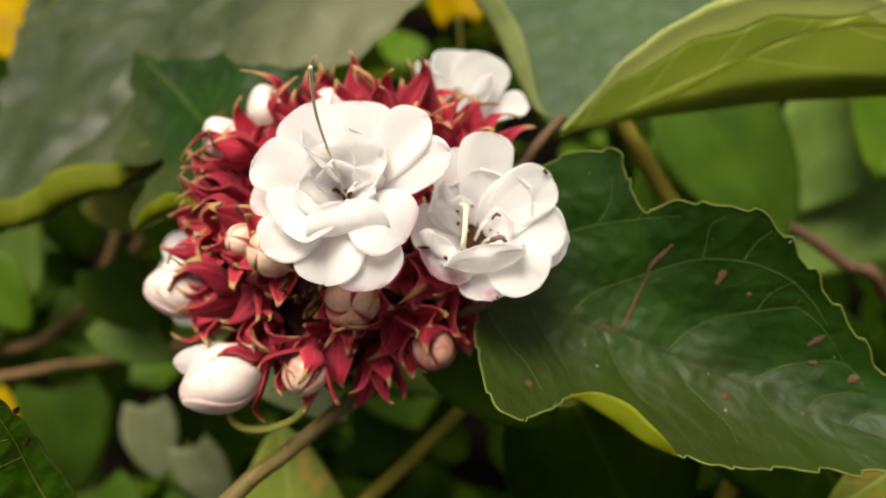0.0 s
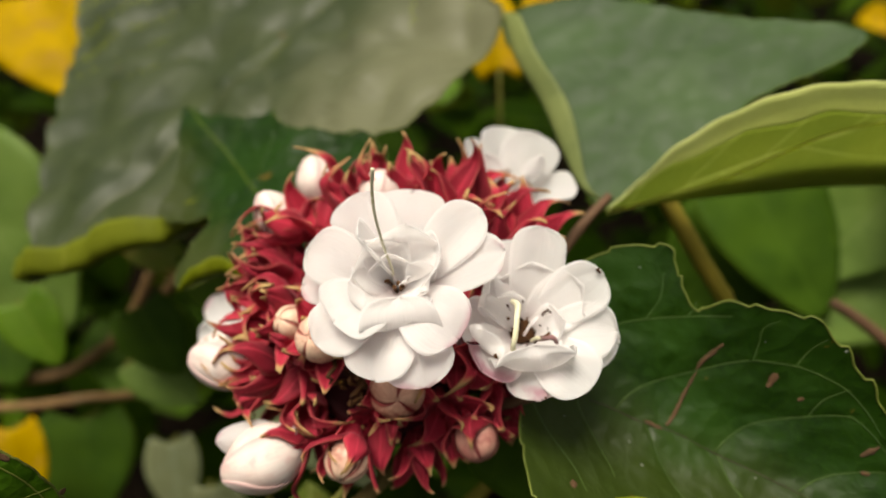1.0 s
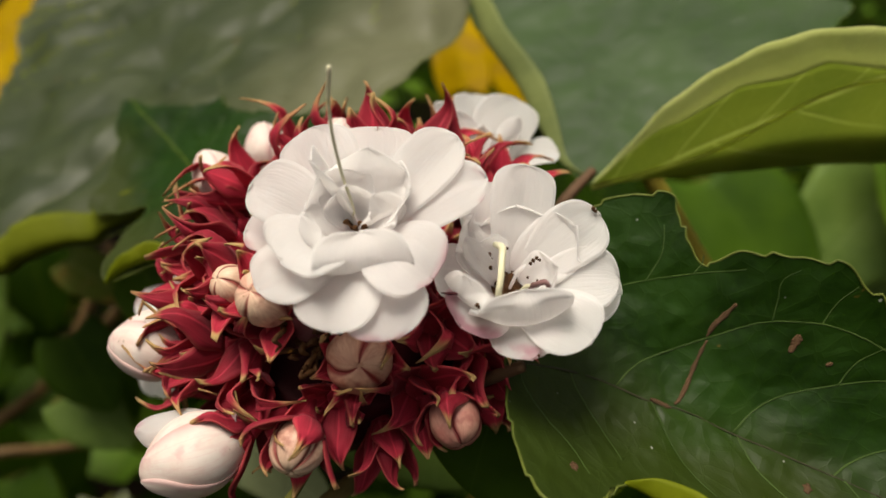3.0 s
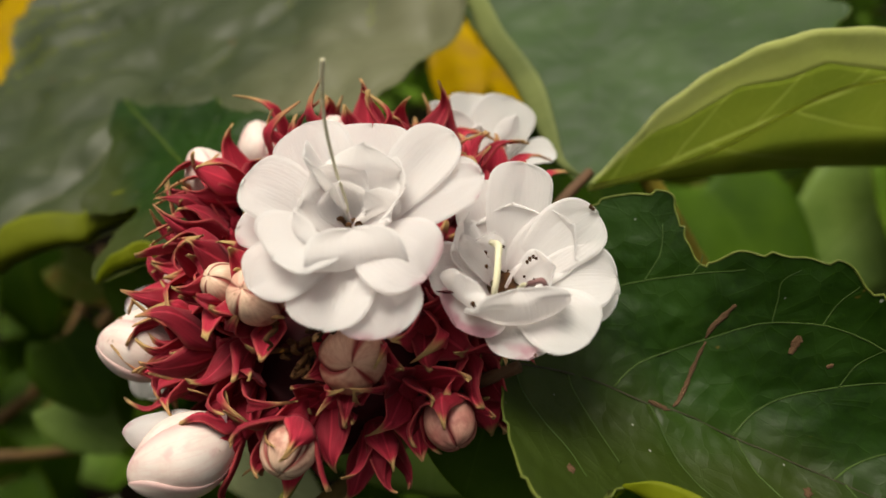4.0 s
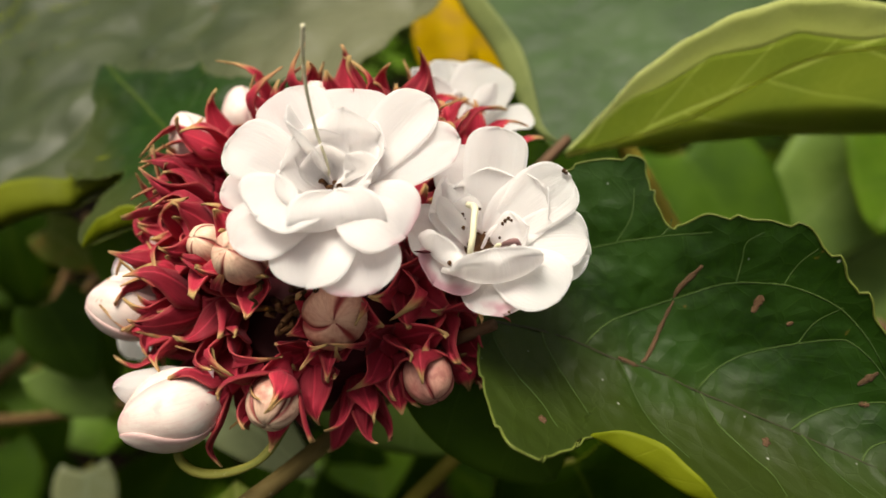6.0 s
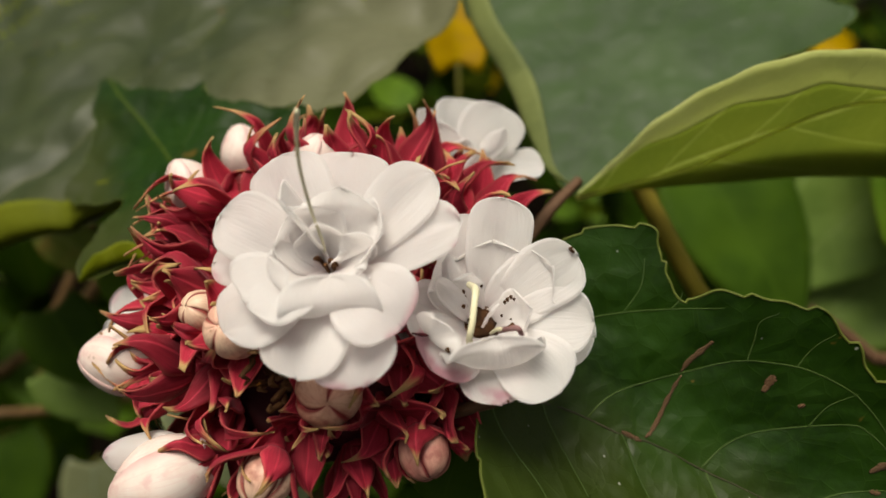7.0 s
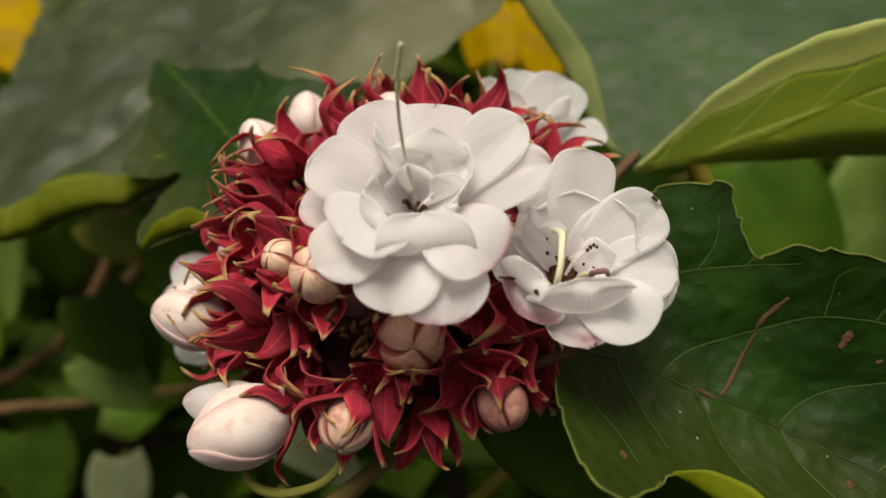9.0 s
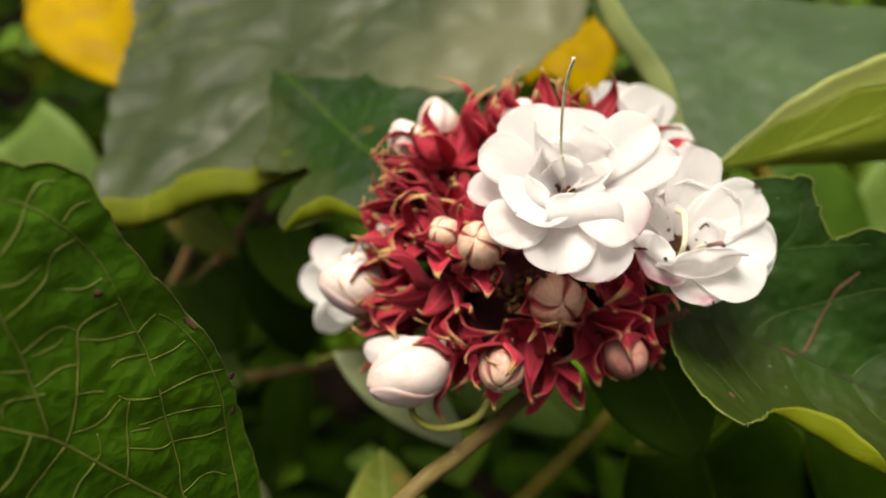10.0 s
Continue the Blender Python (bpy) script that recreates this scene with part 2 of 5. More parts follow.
def sepal_material(name, deep, bright, tip):
    m = Nodes(name)
    ob, uv = m.coords()
    x, y = m.split(uv)
    streak = m.t.nodes.new("ShaderNodeVectorMath")
    streak.operation = "MULTIPLY"
    m.link(uv, streak.inputs[0])
    streak.inputs[1].default_value = (9, 1.6, 1)
    fib = m.noise(streak.outputs[0], 1.0, 4.0, 0.6)
    n1 = m.noise(ob, 160.0, 3.0)
    rnd = m.random()
    f = m.math("ADD", m.math("MULTIPLY", rnd, 0.5), m.math("MULTIPLY", n1, 0.6), True)
    body = m.mix(f, deep, bright)
    body = m.mix(m.math("MULTIPLY", m.ramp(fib, 0.45, 0.75), 0.4), body, tuple(c * 0.5 for c in deep))
    rib = m.ramp(m.math("ABSOLUTE", x), 0.12, 0.02, 0.0, 0.35)
    body = m.mix(rib, body, tuple(min(1, c * 1.5 + 0.02) for c in bright))
    where = m.math("ADD", y, m.math("MULTIPLY", m.math("SUBTRACT", n1, 0.5), 0.25))
    where = m.math("ADD", where, m.math("MULTIPLY", m.math("ABSOLUTE", x), 0.03))
    m.bsdf.inputs["Sheen Weight"].default_value = 0.12
    m.bsdf.inputs["Sheen Tint"].default_value = (1.0, 0.45, 0.5, 1)
    dry = m.ramp(m.math("ADD", where, m.math("MULTIPLY", rnd, 0.1)), 0.9, 1.04)
    color = m.mix(dry, body, tip)
    h = m.math("ADD", m.math("MULTIPLY", fib, 0.7), m.math("MULTIPLY", m.noise(ob, 700.0, 3.0), 0.5))
    color = m.mix(m.math("MULTIPLY", m.ramp(m.math("ABSOLUTE", x), 0.8, 1.0), 0.22), color, (0.6, 0.16, 0.12))
    return m.finish(color, m.ramp(n1, 0.2, 0.8, 0.5, 0.68), h, 0.5, 0.0003, 0.2, m.mix(0.4, color, (0.6, 0.03, 0.07)), 0.18)


def bud_material(name, pale, warm, seam, amount):
    m = Nodes(name)
    ob, uv = m.coords()
    x, y = m.split(uv)
    n1 = m.noise(ob, 230.0, 4.0)
    n2 = m.noise(ob, 800.0, 4.0)
    streak = m.t.nodes.new("ShaderNodeVectorMath")
    streak.operation = "MULTIPLY"
    m.link(uv, streak.inputs[0])
    streak.inputs[1].default_value = (9, 1.5, 1)
    fib = m.noise(streak.outputs[0], 1.0, 4.0, 0.6)
    body = m.mix(m.ramp(n1, 0.3, 0.7), pale, warm)
    line = m.math("MAXIMUM", m.ramp(x, 0.17, 0.03), m.ramp(x, 0.83, 0.97))
    veins = m.ramp(m.math("ABSOLUTE", m.math("SUBTRACT", fib, 0.5)), 0.05, 0.0)
    tint = m.math("MAXIMUM", m.math("MULTIPLY", line, amount * min(1.0, amount * amount * 1.3)), m.math("MULTIPLY", veins, amount * 0.22))
    tint = m.math("MAXIMUM", tint, m.math("MULTIPLY", m.ramp(m.noise(ob, 380.0, 4.0), 0.5, 0.7), amount * 0.6))
    color = m.mix(tint, body, seam)
    speck = m.math("MULTIPLY", m.ramp(n2, 0.68, 0.74), 0.5)
    color = m.mix(speck, color, (0.25, 0.13, 0.06))
    h = m.math("ADD", m.math("MULTIPLY", fib, 0.3), m.math("MULTIPLY", n2, 0.5))
    return m.finish(color, 0.48, h, 0.3, 0.0004, 0.15, color, 0.4)


def bark_material(name, a, b, spots=(0.45, 0.38, 0.25), rough=0.65):
    m = Nodes(name)
    ob, uv = m.coords()
    st = m.t.nodes.new("ShaderNodeVectorMath")
    st.operation = "MULTIPLY"
    m.link(uv, st.inputs[0])
    st.inputs[1].default_value = (7, 1.2, 1)
    fib = m.noise(st.outputs[0], 1.0, 5.0, 0.65)
    n = m.noise(ob, 90.0, 4.0)
    c = m.mix(m.ramp(m.math("MULTIPLY", m.math("ADD", fib, n), 0.5), 0.35, 0.65), a, b)
    c = m.mix(m.math("MULTIPLY", m.ramp(m.noise(ob, 500.0, 2.0), 0.68, 0.75), 0.6), c, spots)
    return m.finish(c, rough, fib, 0.5, 0.0006, spec=0.25)


# the last tuple paints a grey sky sheen on the lower half
LEAF = leaf_material("leaf_skin", (0.0035, 0.016, 0.0008), (0.013, 0.046, 0.003), (0.045, 0.085, 0.01), net=0.07, rough=0.48, width=0.018, lateral=0.0, spec=0.22, relief=0.5, rib=0.0, cells=3.2, dust=0.16, painted_sheen=(0.7, -0.6, (0.024, 0.037, 0.011)))
# grey sky sheen is painted on one half of this skin
LEAF_OLD = leaf_material("leaf_skin_dull", (0.013, 0.025, 0.004), (0.03, 0.045, 0.01), (0.06, 0.07, 0.025), spacing=3.0, slant=0.5, net=0.1, rough=0.52, width=0.08, lateral=0.35, spec=0.35, relief=0.1, rib=0.5, sheen_and_spots=(0.5, 5.5, (0.115, 0.12, 0.066)), warm=0.95)
LEAF_NEAR = leaf_material("leaf_skin_veined", (0.02, 0.074, 0.004), (0.068, 0.17, 0.014), (0.12, 0.18, 0.03), net=0.14, rough=0.45, width=0.014, cells=5.0, lateral=0.0, rib=0.0, spec=0.2, relief=0.4)
# painted sheen on one half; the dark rest stands in for shade
LEAF_MID = leaf_material("leaf_skin_greyish", (0.003, 0.017, 0.0008), (0.008, 0.034, 0.0015), (0.04, 0.07, 0.014), spacing=1.4, slant=0.6, net=0.12, rough=0.5, width=0.03, lateral=0.4, spec=0.12, relief=0.3, sheen_and_spots=(0.2, 1.8, (0.03, 0.042, 0.02)))
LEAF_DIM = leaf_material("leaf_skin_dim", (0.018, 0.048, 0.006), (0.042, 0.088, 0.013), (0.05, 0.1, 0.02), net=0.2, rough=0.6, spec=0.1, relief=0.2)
LEAF_TOP = leaf_material("leaf_skin_upper", (0.012, 0.036, 0.005), (0.028, 0.066, 0.012), (0.04, 0.08, 0.02), spacing=2.2, slant=0.5, net=0.1, rough=0.55, width=0.05, lateral=0.3, spec=0.25, relief=0.12, rib=0.2, warm=0.9)
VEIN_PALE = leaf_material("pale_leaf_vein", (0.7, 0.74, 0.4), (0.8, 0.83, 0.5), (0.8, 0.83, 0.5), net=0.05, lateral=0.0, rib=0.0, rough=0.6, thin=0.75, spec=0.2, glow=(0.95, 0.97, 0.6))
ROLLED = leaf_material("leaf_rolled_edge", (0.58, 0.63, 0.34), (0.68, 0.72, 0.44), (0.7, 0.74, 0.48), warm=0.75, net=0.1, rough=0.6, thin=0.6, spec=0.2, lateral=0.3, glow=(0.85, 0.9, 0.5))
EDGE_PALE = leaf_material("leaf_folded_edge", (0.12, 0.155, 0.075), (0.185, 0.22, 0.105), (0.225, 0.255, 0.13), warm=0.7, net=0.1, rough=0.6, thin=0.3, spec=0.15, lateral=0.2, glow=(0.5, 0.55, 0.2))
EDGE_OLIVE = leaf_material("leaf_olive_edge", (0.09, 0.11, 0.012), (0.14, 0.165, 0.024), (0.18, 0.2, 0.05), net=0.1, rough=0.6, thin=0.3, spec=0.12, lateral=0.2, glow=(0.3, 0.34, 0.03))
LEAF_UNDER = leaf_material("leaf_underside", (0.17, 0.21, 0.012), (0.25, 0.29, 0.025), (0.32, 0.35, 0.08), spacing=1.4, slant=0.8, net=0.2, rough=0.6, spec=0.2, thin=0.55, width=0.03, relief=0.25)
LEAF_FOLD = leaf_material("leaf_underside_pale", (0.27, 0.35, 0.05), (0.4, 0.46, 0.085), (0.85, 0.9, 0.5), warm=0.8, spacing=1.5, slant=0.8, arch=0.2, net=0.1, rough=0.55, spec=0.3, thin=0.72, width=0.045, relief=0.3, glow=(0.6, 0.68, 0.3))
# near-black green: the shade deep among the plants is put into this colour
LEAF_SHADED = leaf_material("leaf_skin_shaded", (0.003, 0.011, 0.0006), (0.011, 0.027, 0.0015), (0.022, 0.038, 0.005), spacing=1.0, net=0.2, rough=0.6, lateral=0.5, spec=0.02, relief=0.3)
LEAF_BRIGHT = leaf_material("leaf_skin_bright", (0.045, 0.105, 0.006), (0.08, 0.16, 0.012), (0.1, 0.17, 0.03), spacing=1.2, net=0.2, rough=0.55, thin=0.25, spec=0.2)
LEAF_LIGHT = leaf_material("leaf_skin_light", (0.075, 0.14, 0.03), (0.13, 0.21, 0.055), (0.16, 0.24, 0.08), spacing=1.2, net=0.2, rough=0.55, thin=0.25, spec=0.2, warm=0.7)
LEAF_SILVER = leaf_material("leaf_skin_silvery", (0.18, 0.22, 0.1), (0.28, 0.32, 0.17), (0.32, 0.36, 0.2), net=0.2, rough=0.55, warm=0.9)
LEAF_PALE = leaf_material("leaf_skin_pale", (0.11, 0.13, 0.07), (0.17, 0.19, 0.11), (0.18, 0.22, 0.16), net=0.2, rough=0.55, warm=0.8)
LEAF_SICK = leaf_material("leaf_skin_blotched", (0.1, 0.15, 0.018), (0.18, 0.22, 0.04), (0.24, 0.28, 0.08), net=0.25, rough=0.55, blotch=0.12, spec=0.15, warm=0.85)
YELLOW = leaf_material("yellow_leaf_skin", (0.25, 0.155, 0.001), (0.44, 0.28, 0.002), (0.38, 0.26, 0.01), net=0.2, rough=0.6, thin=0.2, blotch=0.16, spec=0.05, glow=(0.5, 0.3, 0.0))
MARGIN = bark_material("leaf_margin", (0.07, 0.095, 0.015), (0.14, 0.17, 0.03), (0.2, 0.2, 0.08), 0.55)
VEIN_GREEN = bark_material("green_side_vein", (0.028, 0.058, 0.009), (0.065, 0.112, 0.022), (0.07, 0.11, 0.025), 0.5)
MIDRIB_DULL = bark_material("brownish_midrib", (0.022, 0.03, 0.008), (0.05, 0.045, 0.022), (0.07, 0.05, 0.03), 0.5)
VEIN_YELLOW = bark_material("yellow_green_vein", (0.13, 0.17, 0.025), (0.22, 0.26, 0.05), (0.22, 0.25, 0.06), 0.5)
PETAL = petal_material("white_petal", (0.975, 0.962, 0.965), (0.8, 0.5, 0.54), 0.0, 0.4)
PETAL_BLUSH = petal_material("blushed_petal", (0.965, 0.94, 0.945), (0.6, 0.2, 0.3), 0.65, 0.95)
PETAL_STAINED = petal_material("stained_petal", (0.95, 0.915, 0.915), (0.6, 0.22, 0.32), 0.8, 0.5, 0.74)
SEPAL = sepal_material("crimson_sepal", (0.08, 0.0015, 0.005), (0.66, 0.042, 0.085), (0.5, 0.34, 0.14))
BUD_WHITE = bud_material("white_bud", (0.84, 0.75, 0.7), (0.8, 0.64, 0.58), (0.64, 0.3, 0.32), 0.72)
BUD_PINK = bud_material("pink_bud", (0.66, 0.36, 0.28), (0.54, 0.16, 0.15), (0.25, 0.02, 0.03), 0.9)
BUD_CREAM = bud_material("cream_bud", (0.82, 0.63, 0.46), (0.72, 0.42, 0.32), (0.26, 0.04, 0.035), 0.95)
BUD_RUSSET = bud_material("russet_bud", (0.7, 0.43, 0.31), (0.58, 0.27, 0.19), (0.28, 0.03, 0.03), 1.0)
STEM = bark_material("green_brown_stem", (0.085, 0.062, 0.016), (0.2, 0.145, 0.05))
STEM_GREEN = bark_material("green_stalk", (0.1, 0.11, 0.015), (0.16, 0.15, 0.028))
STEM_YELLOW = bark_material("yellow_green_stem", (0.15, 0.13, 0.012), (0.25, 0.2, 0.025))
PETIOLE = bark_material("red_brown_petiole", (0.08, 0.042, 0.022), (0.13, 0.07, 0.036))
VINE = bark_material("dry_vine_bark", (0.08, 0.045, 0.016), (0.22, 0.13, 0.05))
DRY = bark_material("dried_flower_remains", (0.02, 0.008, 0.004), (0.12, 0.05, 0.014), (0.6, 0.28, 0.04), 0.8)
STAMEN = bark_material("mauve_brown_stamen", (0.1, 0.045, 0.04), (0.28, 0.15, 0.15), (0.5, 0.36, 0.2), 0.6)
STYLE = bark_material("ivory_style", (0.66, 0.63, 0.42), (0.76, 0.73, 0.55), (0.5, 0.45, 0.2), 0.5)
# near-black crimson that stands in for shade in the head's gaps
CORE = bark_material("gap_shade_crimson", (0.03, 0.002, 0.004), (0.07, 0.005, 0.01), (0.05, 0.01, 0.01), 0.7)
SCAR = bark_material("leaf_scar", (0.045, 0.026, 0.012), (0.13, 0.068, 0.034), (0.22, 0.15, 0.09), 0.8)

# ---------------------------------------------------------------- ground
gm = Nodes("soil")
gob, guv = gm.coords()
# soil colours set near black, with the shade below the plants included
gcol = gm.mix(gm.ramp(gm.noise(gob, 14.0, 6.0, 0.65), 0.3, 0.7), (0.003, 0.002, 0.0012), (0.011, 0.007, 0.004))
SOIL_GROUND = gm.finish(gcol, 0.9, gm.noise(gob, 60.0, 6.0), 0.8, 0.01, spec=0.05)
gv, gf = [], grid_faces(61, 61)
for i in range(61):
    for j in range(61):
        u, w = (j - 30) / 30, (i - 30) / 30
        x, y = 400 * u * abs(u) ** 3 + 2 * u, 400 * w * abs(w) ** 3 + 2 * w
        gv.append((x, y, 0.03 * noise.noise(Vector((x * 3, y * 3, 0)))))
ground = new("ground", make_mesh("ground", gv, gf, None, [SOIL_GROUND]))
tagged(ground, "brown soil with leaf litter, darkened for shade", "ground", kind="structure")

# ---------------------------------------------------------------- leaves


def ring_outline(ctrl, n, tooth=0.0, tooth_len=5.0, jitter=0.4, seed=1):
    """Closed smooth outline through ctrl with small forward-pointing teeth."""
    p = np.array(ctrl, float)
    k = len(p)
    out = []
    for s in np.linspace(0, k, n, endpoint=False):
        i = int(s)
        t = s - i
        a, b, c, d = p[(i - 1) % k], p[i], p[(i + 1) % k], p[(i + 2) % k]
        out.append(0.5 * (2 * b + (c - a) * t + (2 * a - 5 * b + 4 * c - d) * t * t + (3 * b - a - 3 * c + d) * t ** 3))
    out = np.array(out)
    tan = np.roll(out, -1, 0) - np.roll(out, 1, 0)
    tan /= np.linalg.norm(tan, axis=1, keepdims=True) + 1e-9
    nor = np.stack([tan[:, 1], -tan[:, 0]], 1)
    run = np.concatenate([[0], np.cumsum(np.linalg.norm(np.diff(out, axis=0), axis=1))])
    for i in range(n):
        saw = (run[i] / tooth_len) % 1.0
        w = noise.noise(Vector((run[i] * 0.35, seed * 7.3, 0)))
        out[i] += nor[i] * (tooth * (saw ** 1.6 - 0.4) + jitter * w)
    return out


def leaf(base, axis, normal, outline, coef=(0,) * 9, centre=(20, 2), rib=(0, 0), mats=(LEAF, LEAF_UNDER), tooth=0.5, tooth_len=5.0,
         label="", petiole=None, pucker=0.35, wave=0.0, n=200, rings=26, thick=0.28, seed=1, margin=0.22, group="", quilt=0.0, veins=(1.75, 0.75, 0.2, 0.45), folds=(), puff=0.8):
    """A broad leaf: blade with relief, raised margin, midrib and petiole. Lengths in mm; coef shapes the blade's surface."""
    a, b, nn = basis(axis, normal)
    B = np.array(base, float)
    top = thing("leaf", V(*base), label, "leaf", group)
    bpy.context.view_layer.update()
    ring = ring_outline(outline, n, tooth, tooth_len, seed=seed)
    c = np.array(centre, float)
    ring = ring[np.argsort(np.arctan2(ring[:, 1] - c[1], ring[:, 0] - c[0]))]

    lines = [smooth_line(f, 4 * len(f)) for f in folds]
    starts = np.concatenate([q[:-1] for q in lines]) if lines else None
    steps = np.concatenate([q[1:] - q[:-1] for q in lines]) if lines else None

    def height(x, y):
        dome = 0.0
        if lines:
            gap = np.array((x, y)) - starts
            k = np.clip((gap * steps).sum(1) / ((steps * steps).sum(1) + 1e-9), 0, 1)
            near = math.sqrt(((gap - steps * k[:, None]) ** 2).sum(1).min())
            dome = puff * (min(1.0, near / 4.0) ** 0.6 - 0.5)
        h = dome + np.dot(np.array([x, y, x * x, x * y, y * y, 1.0, x * x * y, x * y * y, y ** 3]), np.array(coef))
        h += pucker * noise.noise(Vector((x * 0.16, y * 0.16, seed))) + 0.35 * pucker * noise.noise(Vector((x * 0.45, y * 0.45, seed + 3)))
        if quilt > 0:
            yy = (y - rib[0] - rib[1] * x) * 0.1
            q = x * 0.1 - veins[1] * abs(yy) - veins[2] * yy * yy + veins[0] * 0.45 * (yy > 0) + veins[3]
            f = abs((q / veins[0] + 20) % 1.0 - 0.5) * 2
            h += quilt * (math.sin(f * math.pi * 0.5) ** 0.7 * min(1.0, abs(yy) * 2) - 0.3 * math.exp(-(yy * 6) ** 2))
        return h + wave * noise.noise(Vector((x * 0.05, y * 0.05, seed + 9)))

    pts, uvs = [], []
    for k in range(rings + 1):
        s = (k / rings) ** 0.8
        for i in range(n):
            x, y = c + (ring[i] - c) * s
            pts.append(B + a * x + b * y + nn * height(x, y))
            uvs.append((x * 0.1, (y - rib[0] - rib[1] * x) * 0.1))
    pts = np.array(pts)
    g = pts.reshape(rings + 1, n, 3)
    faces = grid_faces(rings + 1, n, True)
    m = len(pts)
    down = -nn * thick
    allp = np.concatenate([pts, pts + down])
    ff = list(faces) + [tuple(m + i for i in reversed(q)) for q in faces]
    e = rings * n
    ff += [(e + (i + 1) % n, e + i, m + e + i, m + e + (i + 1) % n) for i in range(n)]
    fm = [0] * len(faces) + [1] * (len(ff) - len(faces))
    # faces must look along +normal
    t0 = np.cross(g[rings][1] - g[rings][0], g[rings - 1][0] - g[rings][0])
    if t0 @ nn < 0:
        ff = [tuple(reversed(q)) for q in ff]
    blade = part("blade", make_mesh("blade", allp * MM, ff, uvs * 2, list(mats), fm), None)
    blade.parent = top
    blade.matrix_parent_inverse = top.matrix_world.inverted()
    if margin > 0:
        edge = [g[rings][i] - nn * thick * 0.5 for i in range(0, n, 1)] + [g[rings][0] - nn * thick * 0.5]
        seg, ev, eu = 5, [], []
        E2 = np.array(edge)
        for i in range(len(E2)):
            tn = unit(E2[(i + 1) % (len(E2) - 1)] - E2[i - 1 if i else len(E2) - 2])
            px = unit(np.cross(tn, nn))
            for j in range(seg):
                an = 2 * math.pi * j / seg
                ev.append(E2[i] + (px * math.cos(an) + np.cross(px, tn) * math.sin(an)) * margin)
                eu.append((j / seg, i * 0.05))
        mg = part("margin", make_mesh("margin", np.array(ev) * MM, grid_faces(len(E2), seg, True), eu, [MARGIN]), top, "pale yellow-green leaf margin")
    if petiole is not None:
        part("petiole", tube_mesh("petiole", petiole[0], petiole[1], PETIOLE, 24, 10, bumps=0.05), top, "leaf stalk")
    return top, (B, a, b, nn, height)


MAIN_VEINS = [  # blade plan in mm: the midrib, then side veins and their forks
    [(0.5, 3.0), (3.5, 3.3), (9.2, 3.9), (14.1, 3.8), (20.1, 3.0), (24.8, 3.1), (31.4, 1.7), (37.6, 0.8), (44.3, -0.5), (49.9, -1.7), (55.8, -3.1), (66, -4.2)],
    [(4.0, 8.5), (7.5, 13.6), (11.1, 16.7), (15.1, 18.8), (20.2, 20.6), (25.7, 22.1)],
    [(15.1, 3.9), (17.5, 7.8), (21.8, 11.1), (25.9, 13.8), (30.4, 16.5), (35.0, 17.3), (38.7, 17.2), (43.6, 15.9), (47.9, 13.3), (51.7, 9.9)],
    [(31.4, 1.9), (33.6, 5.5), (36.5, 8.4), (40.9, 10.7), (45.4, 12.4), (47.4, 12.1), (51.3, 9.7), (55.3, 6.0)],
    [(43.9, -0.3), (45.9, 1.9), (49.3, 4.5), (53.8, 6.1), (56.4, 5.4), (59.0, 3.0)],
    [(52.1, -2.2), (53.2, 0.0), (55.8, 1.6), (58.8, 2.3)], [(57.1, -3.1), (59.1, -1.1), (60.9, 0.1)],
    [(1.2, 2.6), (2.2, -0.2), (5.2, -3.4), (8.9, -6.7), (10.6, -9.4)], [(8.4, 3.8), (9.5, 1.8), (13.4, -2.8), (15.7, -6.3)],
    [(20.1, 3.0), (20.9, 2.0), (23.1, -1.9), (26.1, -5.8), (29.1, -8.2)], [(32.0, 1.6), (34.1, -2.0), (37.1, -4.7), (39.9, -7.0), (40.5, -9.7)], [(45.0, -0.6), (48.5, -4.6), (51.5, -7.5)],
    [(31.4, 16.8), (30.8, 19.0), (29.9, 21.3), (31.0, 22.7)], [(36.4, 17.3), (36.5, 20.0), (37.3, 21.7)], [(20.2, 20.6), (20.6, 22.0), (20.4, 23.0)], [(41.5, 10.9), (42.0, 13.7), (43.8, 16.0)], [(15.1, 18.8), (15.6, 22.5), (14.6, 26.0)],
]
MAIN_COEF = (-0.091, -0.5007, 0.00501, 0.00796, 0.02909, -2.07, 0.0, 0.0004, -0.0004)
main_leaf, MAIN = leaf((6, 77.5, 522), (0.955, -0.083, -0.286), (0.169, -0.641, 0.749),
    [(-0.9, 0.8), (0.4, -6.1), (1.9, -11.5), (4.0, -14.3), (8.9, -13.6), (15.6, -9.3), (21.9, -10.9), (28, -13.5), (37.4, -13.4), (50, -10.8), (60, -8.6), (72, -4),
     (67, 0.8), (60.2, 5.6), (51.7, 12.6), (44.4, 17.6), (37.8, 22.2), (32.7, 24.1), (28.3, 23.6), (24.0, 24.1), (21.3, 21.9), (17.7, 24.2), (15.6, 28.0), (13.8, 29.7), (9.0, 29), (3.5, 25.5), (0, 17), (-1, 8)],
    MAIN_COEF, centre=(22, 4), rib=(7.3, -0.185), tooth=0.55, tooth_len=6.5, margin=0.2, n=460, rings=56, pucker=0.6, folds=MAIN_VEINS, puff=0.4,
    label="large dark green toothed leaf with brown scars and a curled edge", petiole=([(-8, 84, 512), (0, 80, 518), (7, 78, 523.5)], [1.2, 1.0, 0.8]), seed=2)


